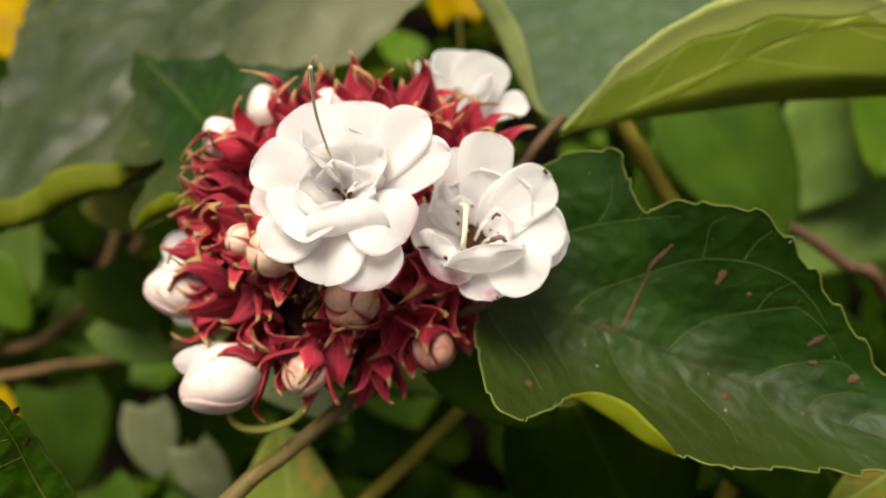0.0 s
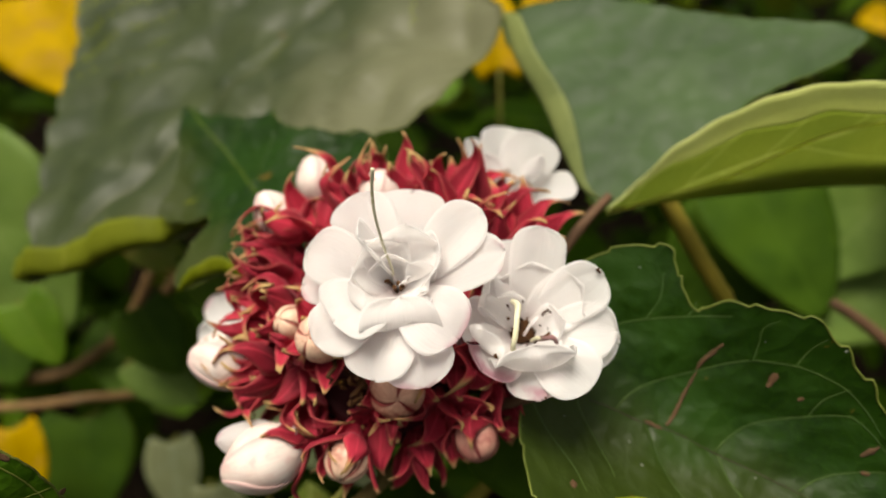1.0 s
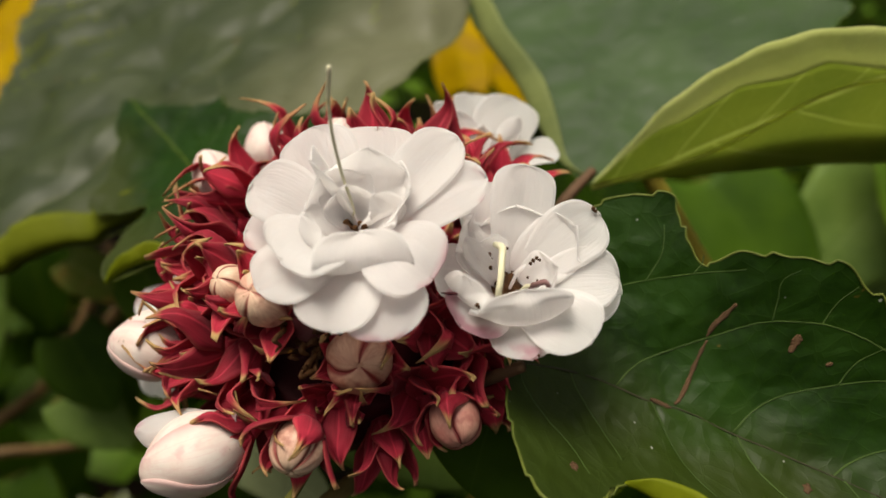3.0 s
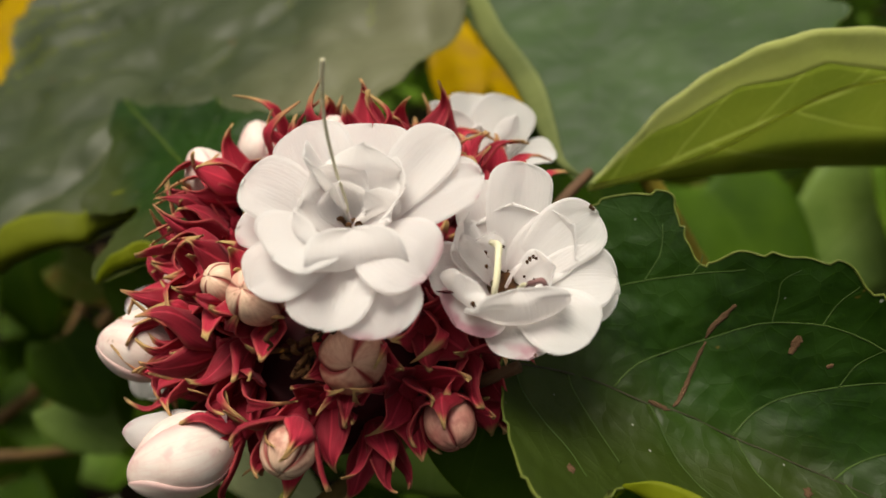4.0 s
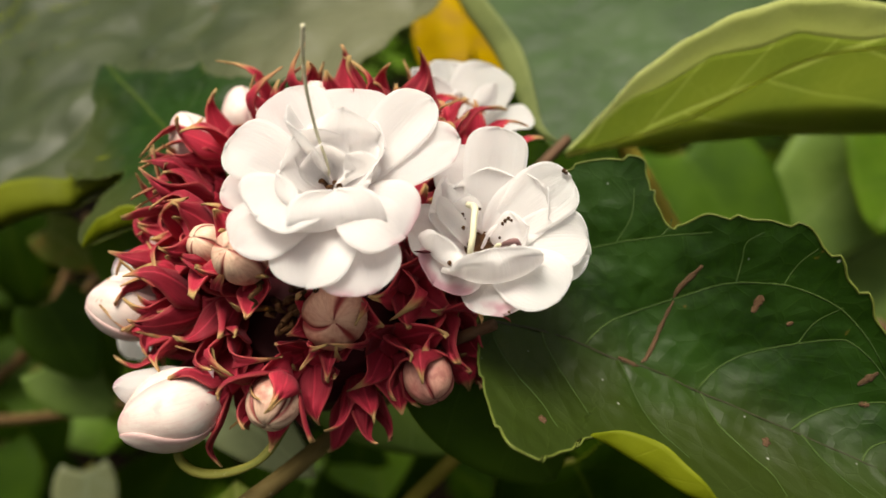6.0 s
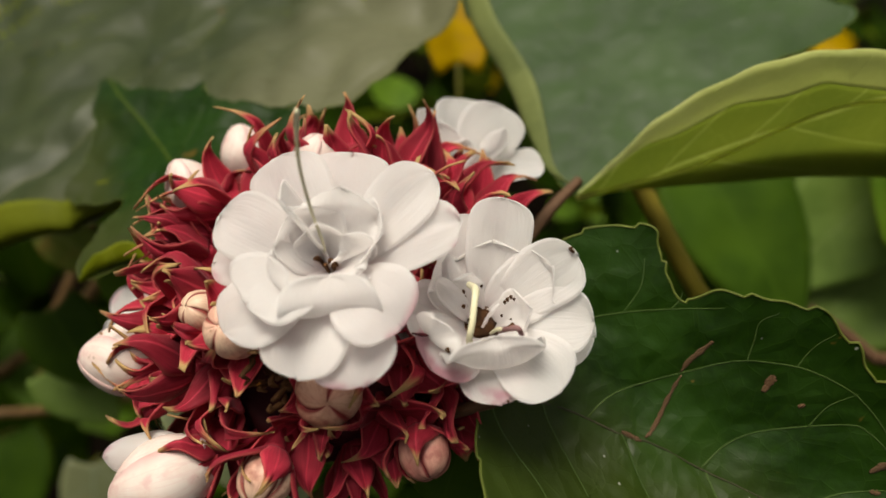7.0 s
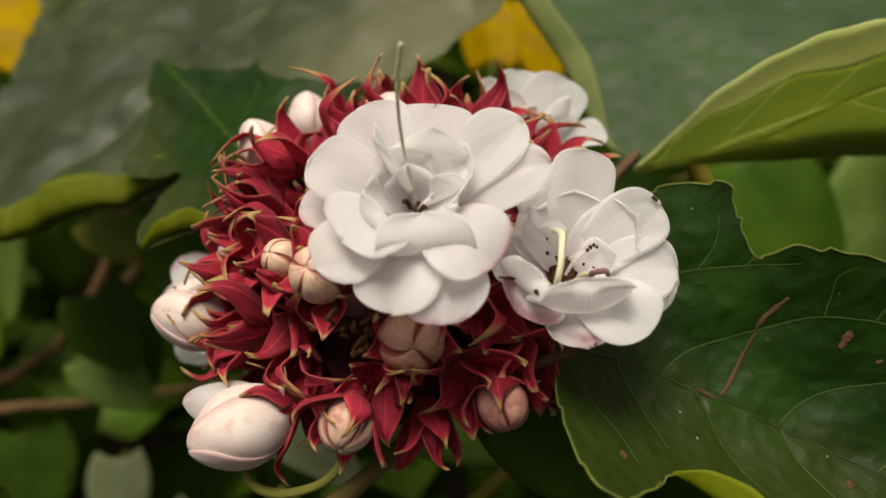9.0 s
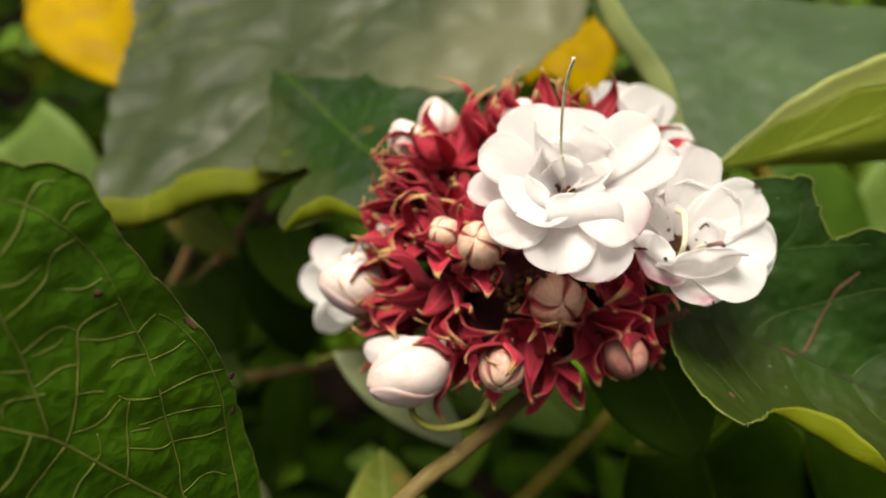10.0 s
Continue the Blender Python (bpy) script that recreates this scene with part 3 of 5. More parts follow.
def scar(parent, frame_of, pts, width, label, name="scar", mat=SCAR, taper=False, proud=0.12):
    """A thin raised strip (dry scar or vein) lying on a leaf along pts (blade plan, mm)."""
    B, a, b, nn, height = frame_of
    L = smooth_line(pts, 24)
    P = np.zeros((24, 5, 3))
    uv = np.zeros((24, 5, 2))
    for i, (x, y) in enumerate(L):
        t = L[min(i + 1, 23)] - L[max(i - 1, 0)]
        q = np.array([-t[1], t[0]]) / (np.linalg.norm(t) + 1e-9)
        w = width * (1.0 - 0.62 * i / 23 if taper else 0.35 + 0.65 * math.sin(math.pi * (i + 0.5) / 24)) * (1 + (0.15 if taper else 0.6) * noise.noise(Vector((i * 0.5, x, y))))
        for j in range(5):
            s = (j - 2) / 2
            px, py = x + q[0] * s * w, y + q[1] * s * w
            P[i, j] = B + a * px + b * py + nn * (height(px, py) + proud * (1 - s * s) + 0.02)
            uv[i, j] = (j / 4, i * 0.05)
    return part(name, shell(name, P, uv, 0.06, [mat]), parent, label)


for k, line in enumerate(MAIN_VEINS):
    scar(main_leaf, MAIN, line, 0.17 if k == 0 else 0.125 if k < 12 else 0.08, "faint brownish midrib" if k == 0 else "", "vein", MIDRIB_DULL if k == 0 else VEIN_GREEN, True, 0.06)
scar(main_leaf, MAIN, [(26.6, 18.0), (25.9, 16.4), (25.2, 15.0), (25.0, 13.4)], 0.42, "rusty brown scar")
scar(main_leaf, MAIN, [(25.2, 13.0), (24.9, 10.5), (24.5, 7), (24.0, 4.6), (23.4, 3.6)], 0.3, "long faint brown scar")
for pts, w in (([(34.7, 15.8), (34.9, 14.9), (34.9, 13.6)], 0.55), ([(8.0, -9.2), (9.1, -8.9)], 0.5), ([(40.1, -3.6), (40.7, -2.3)], 0.45), ([(49.8, 7.4), (51.2, 9.4)], 0.4),
               ([(56.4, 3.6), (57.6, 4.6)], 0.7), ([(39.2, 12.9), (39.7, 13.3)], 0.3), ([(50.9, 5.2), (52, 5.3)], 0.4), ([(20, 3.4), (23, 3.0)], 0.35)):
    scar(main_leaf, MAIN, pts, w, "small brown insect scar")


def turned_margin(parent, frame_of, line, wide, lean, label, mats=None, centre=(20, 0), rows=44, cols=8, wavy=0.25, shape=0.7, ends=(0.04, 0.96)):
    """A leaf margin that is turned up along a fold line, so that the pale underside faces outward."""
    B, a, b, nn, height = frame_of
    L = smooth_line(line, rows)
    P = np.zeros((rows, cols, 3))
    uv = np.zeros((rows, cols, 2))
    c = np.array(centre, float)
    for i in range(rows):
        s = i / (rows - 1)
        w = wide * max(0.03, math.sin(math.pi * (ends[0] + (ends[1] - ends[0]) * s))) ** shape
        inward = (c - L[i]) / np.linalg.norm(c - L[i])
        for j in range(cols):
            u = j / (cols - 1)
            g = L[i] + inward * (w * lean * u * u - 0.35 * w * math.sin(math.pi * u) * (1 - u))
            P[i, j] = B + a * g[0] + b * g[1] + nn * (height(L[i][0], L[i][1]) + w * u * (1.1 - 0.25 * u) + wavy * math.sin(s * 17) * u)
            uv[i, j] = (g[0] * 0.1, g[1] * 0.1 + u * 0.3)
    return part("curled_edge", shell("curled_edge", P, uv, 0.25, mats or [LEAF_UNDER, LEAF_UNDER]), parent, label)


turned_margin(main_leaf, MAIN, [(15.0, -9.2), (18, -9.5), (22, -11.0), (25.5, -12.8), (29.5, -13.8)], 4.2, 0.55, "curled edge showing the pale yellow-green underside", centre=(24, 10), ends=(0.02, 0.99), shape=0.8)

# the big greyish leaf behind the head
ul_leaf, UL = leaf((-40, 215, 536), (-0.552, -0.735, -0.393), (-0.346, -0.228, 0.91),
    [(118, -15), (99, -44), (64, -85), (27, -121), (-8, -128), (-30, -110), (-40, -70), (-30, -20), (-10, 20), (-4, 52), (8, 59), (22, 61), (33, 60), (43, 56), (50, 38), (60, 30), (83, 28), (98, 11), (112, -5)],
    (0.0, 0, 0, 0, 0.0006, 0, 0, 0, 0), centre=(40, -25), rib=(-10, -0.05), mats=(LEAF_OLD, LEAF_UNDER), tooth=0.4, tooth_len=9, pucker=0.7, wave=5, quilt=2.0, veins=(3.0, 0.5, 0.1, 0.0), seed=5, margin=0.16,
    label="very large dull grey-green leaf with a rolled lower edge", n=240, rings=30,
    petiole=([(-72, 290, 420), (-60, 262, 500), (-45, 225, 535)], [2.2, 1.8, 1.4]))
turned_margin(ul_leaf, UL, [(119, -17), (112, -5), (98, 11), (84, 27), (77, 33)], 7.5, 0.6, "turned-up yellow-green leaf edge", mats=[EDGE_OLIVE, EDGE_OLIVE], centre=(40, -25), ends=(0.3, 0.9), wavy=0.9)

# the dark toothed leaf between it and the head
mid_leaf, ML = leaf((-40, 120, 519), (-0.621, 0.777, 0.104), (-0.283, -0.346, 0.895),
    [(58, 2), (48, -4), (38, -11.5), (37.2, -15.5), (30.5, -14), (19, -21), (12, -27), (0, -24), (-9, -8), (-5, 10), (3.6, 14), (8, 24.6), (15.7, 20.5), (21, 11.8), (27, 17), (32, 20.6), (43, 11)],
    centre=(22, -4), rib=(0, 0), mats=(LEAF_MID, LEAF_UNDER), tooth=1.2, tooth_len=11, pucker=0.8, wave=3, seed=8, margin=0.14,
    label="dark green jagged leaf behind the flower head", petiole=([(-24, 104, 500), (-34, 113, 512), (-42, 122, 519)], [1.3, 1.1, 0.9]))
turned_margin(mid_leaf, ML, [(-4, 11), (3.6, 14), (6.5, 19), (8.4, 25.2)], 4.0, 0.35, "turned-up pale green leaf edge", centre=(22, -4))

# the upper leaf whose one half is folded over
up_leaf, UPL = leaf((23, 125, 528), (0.199, 0.845, 0.497), (-0.238, -0.45, 0.861),
    [(-1, -1.5), (3, 4.8), (10.4, 9.5), (22, 16.3), (34, 25.3), (46, 31), (53, 12), (50, -8), (48, -26), (45.5, -44), (39, -42), (26, -25), (11, -11)],
    centre=(26, 2), rib=(0, -0.3), mats=(LEAF_TOP, LEAF_UNDER), tooth=0.5, tooth_len=8, pucker=0.3, wave=1.2, seed=12, margin=0.16,
    label="broad dull green leaf with one half folded over", petiole=([(6, 104, 514), (13, 114, 521), (19, 121, 526), (24, 126, 529)], [1.4, 1.25, 1.1, 0.9]))
a, b, nn = basis((0.905, 0.053, 0.421), (0.243, -0.878, -0.412))
B = np.array((23.5, 123.5, 527.0))
rows_, cols_ = 60, 26
P = np.zeros((rows_, cols_, 3))
uv = np.zeros((rows_, cols_, 2))
xs = np.linspace(0, 1, rows_)
hi = smooth_line([(0.3, 1.0), (6, 4.0), (15.4, 10.8), (25.2, 14.8), (34, 16.2), (43, 14.8), (54, 9.8), (60, 4), (66, -5), (74, -16)], rows_)
lo = smooth_line([(0.3, -0.6), (7.2, -3.8), (17.4, -9.3), (29, -15), (40, -19), (50, -23), (58, -26), (66, -28), (72, -26), (75, -18)], rows_)
for i in range(rows_):
    for j in range(cols_):
        u = j / (cols_ - 1)
        x, y = lo[i] * (1 - u) + hi[i] * u
        bow = 0.0028 * x * x - 0.11 * x - 0.05 * y
        curl = -6.0 * max(0.0, u - 0.55) ** 2 * min(1.0, i / 14)
        ripple = 0.35 * math.sin(x * 0.75) * max(0.0, u - 0.5) * min(1.0, i / 8)
        P[i, j] = B + a * x + b * y + nn * (bow + curl + ripple)
        uv[i, j] = (x * 0.1, (y + 5 - 0.12 * x) * 0.1)
ribline = [B + a * x + b * y + nn * (0.0028 * x * x - 0.11 * x - 0.05 * y + 0.2) for x, y in ((0, 0), (10, -3), (22, -5), (34, -1.5), (46, 1.5), (60, -2), (70, -10))]
part("midrib", tube_mesh("midrib", ribline, [0.6, 0.45, 0.25], VEIN_PALE, 40, 8), up_leaf, "pale raised midrib")
def across(i, u):
    """A place on the folded half, from its lower edge (0) to its upper edge (1)."""
    u *= cols_ - 1
    k = min(int(u), cols_ - 2)
    return P[i, k] * (1 - (u - k)) + P[i, k + 1] * (u - k), uv[i, k] * (1 - (u - k)) + uv[i, k + 1] * (u - k)


LOW, uvl, TOP, uvt = np.zeros((rows_, 22, 3)), np.zeros((rows_, 22, 2)), np.zeros((rows_, 7, 3)), np.zeros((rows_, 7, 2))
for i in range(rows_):
    cut = 1 - (0.04 + 0.2 * min(1.0, i / 14) * (0.72 + 0.28 * abs(math.sin(i * 0.3))))
    for j in range(22):
        LOW[i, j], uvl[i, j] = across(i, cut * j / 21)
    for j in range(7):
        TOP[i, j], uvt[i, j] = across(i, cut + (1 - cut) * j / 6)
        TOP[i, j] += nn * 0.45 * math.sin(math.pi * j / 6)
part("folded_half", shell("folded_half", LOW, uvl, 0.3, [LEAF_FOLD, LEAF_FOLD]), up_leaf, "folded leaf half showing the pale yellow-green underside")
# sheet added behind the fold to stop light passing through its lower part
INNER, uvi = np.zeros((rows_, 12, 3)), np.zeros((rows_, 12, 2))
for i in range(rows_):
    for j in range(12):
        INNER[i, j], uvi[i, j] = across(i, 0.02 + 0.3 * j / 11)
        INNER[i, j] -= nn * (0.7 + 0.8 * j / 11) * math.sin(math.pi * min(1.0, 0.12 + 0.9 * i / rows_)) ** 0.5
part("fold_backing", shell("fold_backing", INNER, uvi, 0.3, [LEAF_UNDER, LEAF_UNDER]), up_leaf, "added leaf sheet that blocks light behind the fold")
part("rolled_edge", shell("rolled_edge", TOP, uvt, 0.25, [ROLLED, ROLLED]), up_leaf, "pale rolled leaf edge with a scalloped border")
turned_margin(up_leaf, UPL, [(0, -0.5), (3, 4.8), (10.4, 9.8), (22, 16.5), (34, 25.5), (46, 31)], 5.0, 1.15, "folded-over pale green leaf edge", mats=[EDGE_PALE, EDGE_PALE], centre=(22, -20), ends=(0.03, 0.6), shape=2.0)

# the near leaf at the edge of the path
NEAR_VEINS = [  # midrib, long side veins
    [(-34, -3.2), (-20, 0.6), (-12.2, 0.6), (-7.6, 0.4), (-3.2, 0.1), (2.3, -0.4), (6.2, -0.5), (8.9, -0.1), (11.9, 0.4), (22, 2.0), (33, 1.5)],
    [(-22, 0.4), (-15.2, -0.3), (-11.8, -3.3), (-7.4, -6.4), (-2.8, -9.4), (2.2, -13.0), (5.3, -14.5), (10.9, -16.9), (14.5, -18.6), (18.0, -19.2), (20.8, -19.3), (24.3, -19.0), (30, -17.0)],
    [(4.1, -0.6), (5.5, -3.5), (7.4, -6.2), (9.2, -8.8), (11.4, -11.4), (11.2, -13.6), (9.9, -15.9)], [(6.2, -0.5), (11.6, -4.3), (15.1, -6.7), (18.8, -8.6), (24, -12), (29, -15)], [(-5.5, 0.2), (-3.2, -2.6), (1.0, -7.5)],
    [(-30, 1.0), (-24.3, -3.3), (-20.7, -6.2), (-16.4, -9.6), (-11.1, -13.6), (-5.6, -16.2), (-1.4, -17.3), (2.0, -17.8), (4.2, -17.6)],
    [(4.1, -0.3), (4.2, 2.9), (4.2, 5.5), (2, 14)], [(-0.2, 0.0), (-0.5, 3.1), (-2.5, 8), (-8, 18)], [(-6.6, 0.3), (-4.7, 2.9), (-6, 7)], [(8.5, -0.1), (7.4, 3.8), (8.3, 7.1), (9, 15)], [(16, 1.0), (18, 6), (20, 12)],
]
NEAR_NET = [  # cross veins between them
    [(1.7, -12.5), (-0.4, -15.0), (-1.0, -16.7)], [(-2.0, -9.8), (-5.7, -13.8), (-8.9, -16.4)], [(-2.5, -5.7), (-7.2, -9.5), (-12.2, -12.4)], [(-8.6, -5.8), (-12.3, -7.8), (-15.6, -10.4)], [(-14.5, -0.6), (-16.4, -4.1), (-20.3, -5.0)],
    [(5.1, -14.5), (4.6, -17.4)], [(11.4, -11.4), (13.6, -10.5), (15.0, -6.6)], [(5.4, -14.6), (8.0, -12.1), (10.8, -10.7)], [(2.5, -12.9), (4.9, -11.2), (5.5, -9.8)], [(7.0, -5.7), (4.2, -7.3)], [(-2.5, -9.8), (0.8, -7.8), (2.6, -7.5)],
    [(4.7, -1.6), (2.3, -4.1), (2.1, -7.3)], [(8.9, -8.4), (10.3, -7.2), (11.6, -4.3)], [(18.8, -8.6), (18.0, -12.1), (18.0, -14.2), (19.2, -16.7), (18.3, -19.0)], [(13.2, -17.3), (14.2, -15.3), (15.9, -14.1)], [(24.3, -19.0), (24.6, -21.3), (23.4, -22.7)],
    [(24.3, -19.0), (23.4, -16.4), (23.1, -13.6)], [(20.5, -19.6), (20.5, -21.5), (19.7, -23.1)], [(21.4, -11.1), (19.9, -12.6), (19.2, -15.2)], [(15.6, -4.3), (12.9, -5.7)], [(12.0, -0.3), (13.0, -1.9), (11.2, -3.5), (10.1, -4.4)],
    [(13.8, -6.9), (12.2, -9.0), (12.2, -10.2)], [(-3.0, -2.9), (-7.2, -4.5), (-8.4, -5.8)], [(-4.1, -6.0), (-2.1, -4.7)], [(1.7, -2.9), (0.0, -1.4), (-0.2, 0.0)],
]
near_leaf, NL = leaf((-70.0, 43.3, 521.5), (-0.456, -0.329, 0.827), (0.797, -0.565, 0.214),
    [(34.3, -16.4), (28.9, -20.7), (26.5, -21.9), (24.7, -24.1), (21.4, -24.6), (16.9, -23.0), (10.2, -21.0), (2.2, -19.7), (-5.8, -17.9), (-16.7, -12.6), (-30.3, -2.7), (-40.9, 13.0), (-42.7, 29.8), (-26.5, 37.3), (1.0, 33.3), (26.9, 17.6), (37.5, -1.1)],
    centre=(4, -2), mats=(LEAF_NEAR, LEAF_UNDER), tooth=0.15, tooth_len=5, pucker=0.7, wave=1.0, seed=15, margin=0.2, n=320, rings=46, folds=NEAR_VEINS + NEAR_NET, puff=0.28,
    label="fresh green leaf with a net of pale veins", petiole=([(-60, 60, 440), (-50, 62, 478), (-48.5, 55, 500)], [1.6, 1.3, 1.0]))
for k, line in enumerate(NEAR_VEINS + NEAR_NET):
    scar(near_leaf, NL, line, 0.24 if k == 0 else 0.14 if k < len(NEAR_VEINS) else 0.085, "pale yellow-green midrib" if k == 0 else "", "vein", VEIN_YELLOW, k < len(NEAR_VEINS), 0.1)
for pts, w in (([(-10.5, -16.6), (-11.2, -15.9)], 0.5), ([(-14.6, -13.0), (-14.9, -12.0)], 0.45), ([(-1.2, -18.6), (1.0, -18.9)], 0.4), ([(12.4, -16.0), (13.0, -15.4)], 0.4)):
    scar(near_leaf, NL, pts, w, "small rusty brown spot")

# ---------------------------------------------------------------- flower head
HEAD = np.array((-18.0, 97.0, 511.0))
rng = random.Random(4)


def petal_grid(base, tip, up, width, cup=0.25, bend=0.12, ruffle=0.25, seed=0, rows=18, cols=13, point=0.0, hook=0.0, waist=0.3, peak=0.6, twist=0.0, sweep=0.0):
    """A petal or sepal as a grid from base to tip; up is the side it cups towards. mm."""
    b0, b1 = np.array(base, float), np.array(tip, float)
    a, s, n = basis(b1 - b0, up)
    L = np.linalg.norm(b1 - b0)
    P = np.zeros((rows, cols, 3))
    uv = np.zeros((rows, cols, 2))
    for i in range(rows):
        v = math.sin(0.5 * math.pi * i / (rows - 1)) ** 0.9 if point == 0 else i / (rows - 1)
        if v < peak:
            q = v / peak
            w = waist + (1 - waist) * q * q * (3 - 2 * q)
        else:
            q = (v - peak) / (1 - peak)
            w = ((1 - q ** 2.2) ** 0.5 if point == 0 else (1 - q) ** 1.15 * (1 + 0.35 * q)) if q < 1 else 0.0
        w = max(w, 0.015) * width / 2
        for j in range(cols):
            u = 2 * j / (cols - 1) - 1
            ru = ruffle * noise.noise(Vector((u * 1.7 + seed * 3.1, v * 2.2, seed))) * (0.3 + v) + 0.35 * ruffle * noise.noise(Vector((u * 4 + seed, v * 5, seed + 5))) * v
            lift = bend * L * 4 * v * (1 - v) + hook * L * max(0.0, v - 0.72) ** 2 * 12
            pull = -abs(hook) * L * max(0.0, v - 0.8) ** 2 * 3
            notch = -0.05 * L * (1 - abs(u)) ** 2 * max(0.0, (v - 0.8) / 0.2) ** 2 * (point == 0) * ((seed * 37) % 3 == 0)
            tw = twist * v * v
            s2, n2_ = s * math.cos(tw) + n * math.sin(tw), n * math.cos(tw) - s * math.sin(tw)
            P[i, j] = b0 + a * (L * v + pull + notch) + s * (sweep * L * v * v) + s2 * (u * w * (1 + 0.12 * noise.noise(Vector((v * 2.6, (u > 0) * 2.0 + seed * 1.7, 4.0))))) + n * lift + n2_ * (cup * w * (u * u) * 1.2 + ru)
            uv[i, j] = (u, v)
    return P, uv


head = thing("flower_head", V(*HEAD), "rounded head of double white flowers, buds and crimson sepals", "flower")
bpy.context.view_layer.update()
# core widened so that gaps between calyces show its shade colour
part("receptacle", tube_mesh("receptacle", [(-18, 90, 496), (-18, 92, 504), (-18, 94, 513), (-18, 95, 523)], [3.5, 13, 17.5, 5], CORE, 20, 18, bumps=0.1), head, "swollen crimson core that darkens gaps in the head")


def calyx(at, way, spread=0.55, length=12.0, width=4.6, count=5, turn=0.0, seed=0, hook=0.25):
    """A crimson cup with pointed sepals with dry tan tips."""
    a, s, n = basis(way, (0.13, 0.31, 0.94) if abs(unit(way)[2]) < 0.9 else (1, 0, 0))
    at = np.array(at, float)
    cup = part("calyx", tube_mesh("calyx", [at - a * 5, at - a * 1.5, at + a * 0.2, at + a * 0.6], [0.7, 1.0, 1.7, 1.2], SEPAL, 10, 10), head)
    for k in range(count):
        ang = turn + 2 * math.pi * (k + rng.uniform(-0.15, 0.15)) / count
        r = s * math.cos(ang) + n * math.sin(ang)
        sp = spread * rng.uniform(0.55, 1.4)
        ln = length * rng.uniform(0.7, 1.12)
        b0 = at + a * 0.5 + r * 1.5
        tip = b0 + (a * math.cos(sp) + r * math.sin(sp)) * ln
        P, uv = petal_grid(b0, tip, a * math.sin(sp) - r * math.cos(sp) + a * 0.01, width * rng.uniform(0.88, 1.2), 0.3 * rng.uniform(0.2, 1.4), rng.uniform(-0.1, 0.06), 0.7, seed + k * 1.7, 14, 7, point=1.0, twist=rng.uniform(-0.6, 0.6), sweep=rng.uniform(-0.2, 0.2),
                           hook=hook * rng.uniform(-1.5, 1.5), waist=0.55, peak=0.4)
        part("sepal", shell("sepal", P, uv, 0.28, [SEPAL]), cup)
    return cup


def calyx_to(at, tips, width, seed):
    """A crimson cup whose pointed sepals reach out to given tips (mm)."""
    at = np.array(at, float)
    way = unit(np.mean(np.array(tips, float), axis=0) - at)
    cup = part("calyx", tube_mesh("calyx", [at - way * 5, at - way * 1.5, at + way * 0.2, at + way * 0.6], [0.7, 1.0, 1.7, 1.2], SEPAL, 10, 10), head)
    for k, tip in enumerate(tips):
        r = np.array(tip, float) - at
        r = unit(r - way * (r @ way))
        P, uv = petal_grid(at + way * 0.3 + r * 1.4, tip, way - r * 0.4, width * rng.uniform(1.0, 1.3), 0.2, rng.uniform(-0.03, 0.06), 0.8, seed + k * 1.9, 16, 9, point=1.0, twist=rng.uniform(-0.4, 0.4), sweep=rng.uniform(-0.08, 0.08), hook=rng.choice((-0.7, -0.2, 0.1, 0.45, 0.75)), waist=0.6, peak=0.36)
        part("sepal", shell("sepal", P, uv, 0.24, [SEPAL]), cup)
    return cup


def bud(at, way, length, width, mat, label, petals=4, seed=0):
    """A plump bud: a core wrapped in rounded petals that overlap round its tip."""
    a, s, n = basis(way, (0.1, 0.3, 0.95) if abs(unit(way)[2]) < 0.9 else (1, 0, 0))
    at = np.array(at, float)

    def on(th, ph, k):
        z, rad = -math.cos(th), math.sin(th) ** 0.9
        rad *= 1 - (0.0 if mat is not BUD_WHITE else 0.3) * max(0.0, z) ** 1.5
        lump = 1 + 0.035 * noise.noise(Vector((math.cos(ph) * 2, math.sin(ph) * 2, z * 2 + seed)))
        return at + a * (z * length / 2 * k) + (s * math.cos(ph) + n * math.sin(ph)) * (rad * lump * k * width / 2)

    R, C = 20, 36
    verts = [on(math.pi * (i + 0.02) / (R - 0.96), 2 * math.pi * j / C, 0.97) for i in range(R) for j in range(C)]
    uvs = [(0.5, i / R) for i in range(R) for j in range(C)]
    core = part("bud", make_mesh("bud", np.array(verts) * MM, grid_faces(R, C, True), uvs, [mat]), head, label)
    puffy = mat is not BUD_WHITE
    petals = 4 if not puffy else 3 + int(seed) % 2
    for k in range(petals):
        mid = 2 * math.pi * k / petals + seed
        r_, c_ = 20, 15
        P = np.zeros((r_, c_, 3))
        uv = np.zeros((r_, c_, 2))
        for i in range(r_):
            v = i / (r_ - 1)
            th = 0.12 * math.pi + v * math.pi * 0.865
            w = math.pi / petals if puffy else 1.1 + 0.3 * noise.noise(Vector((v * 2.2, seed, k * 3.0)))
            for j in range(c_):
                u = 2 * j / (c_ - 1) - 1
                if puffy:
                    lift = 0.975 + 0.1 * (1 - u * u) ** 0.55 * (1 - v ** 6) + 0.03 * noise.noise(Vector((u * 3, v * 4, k + seed)))
                else:
                    lift = 1.0 + 0.03 * (u + 1) / 2 + 0.02 * noise.noise(Vector((u * 2.5, v * 3, k + seed)))
                P[i, j] = on(th, mid + 0.3 * puffy * noise.noise(Vector((v * 2.5, seed, k + (u > 0)))) * abs(u) + u * w + (0.35 if puffy else 1.3) * v * v, lift)
                uv[i, j] = ((u + 1) / 2, v)
        part("bud_petal", shell("bud_petal", P, uv, 0.16 if puffy else 0.08, [mat]), core)
    return core


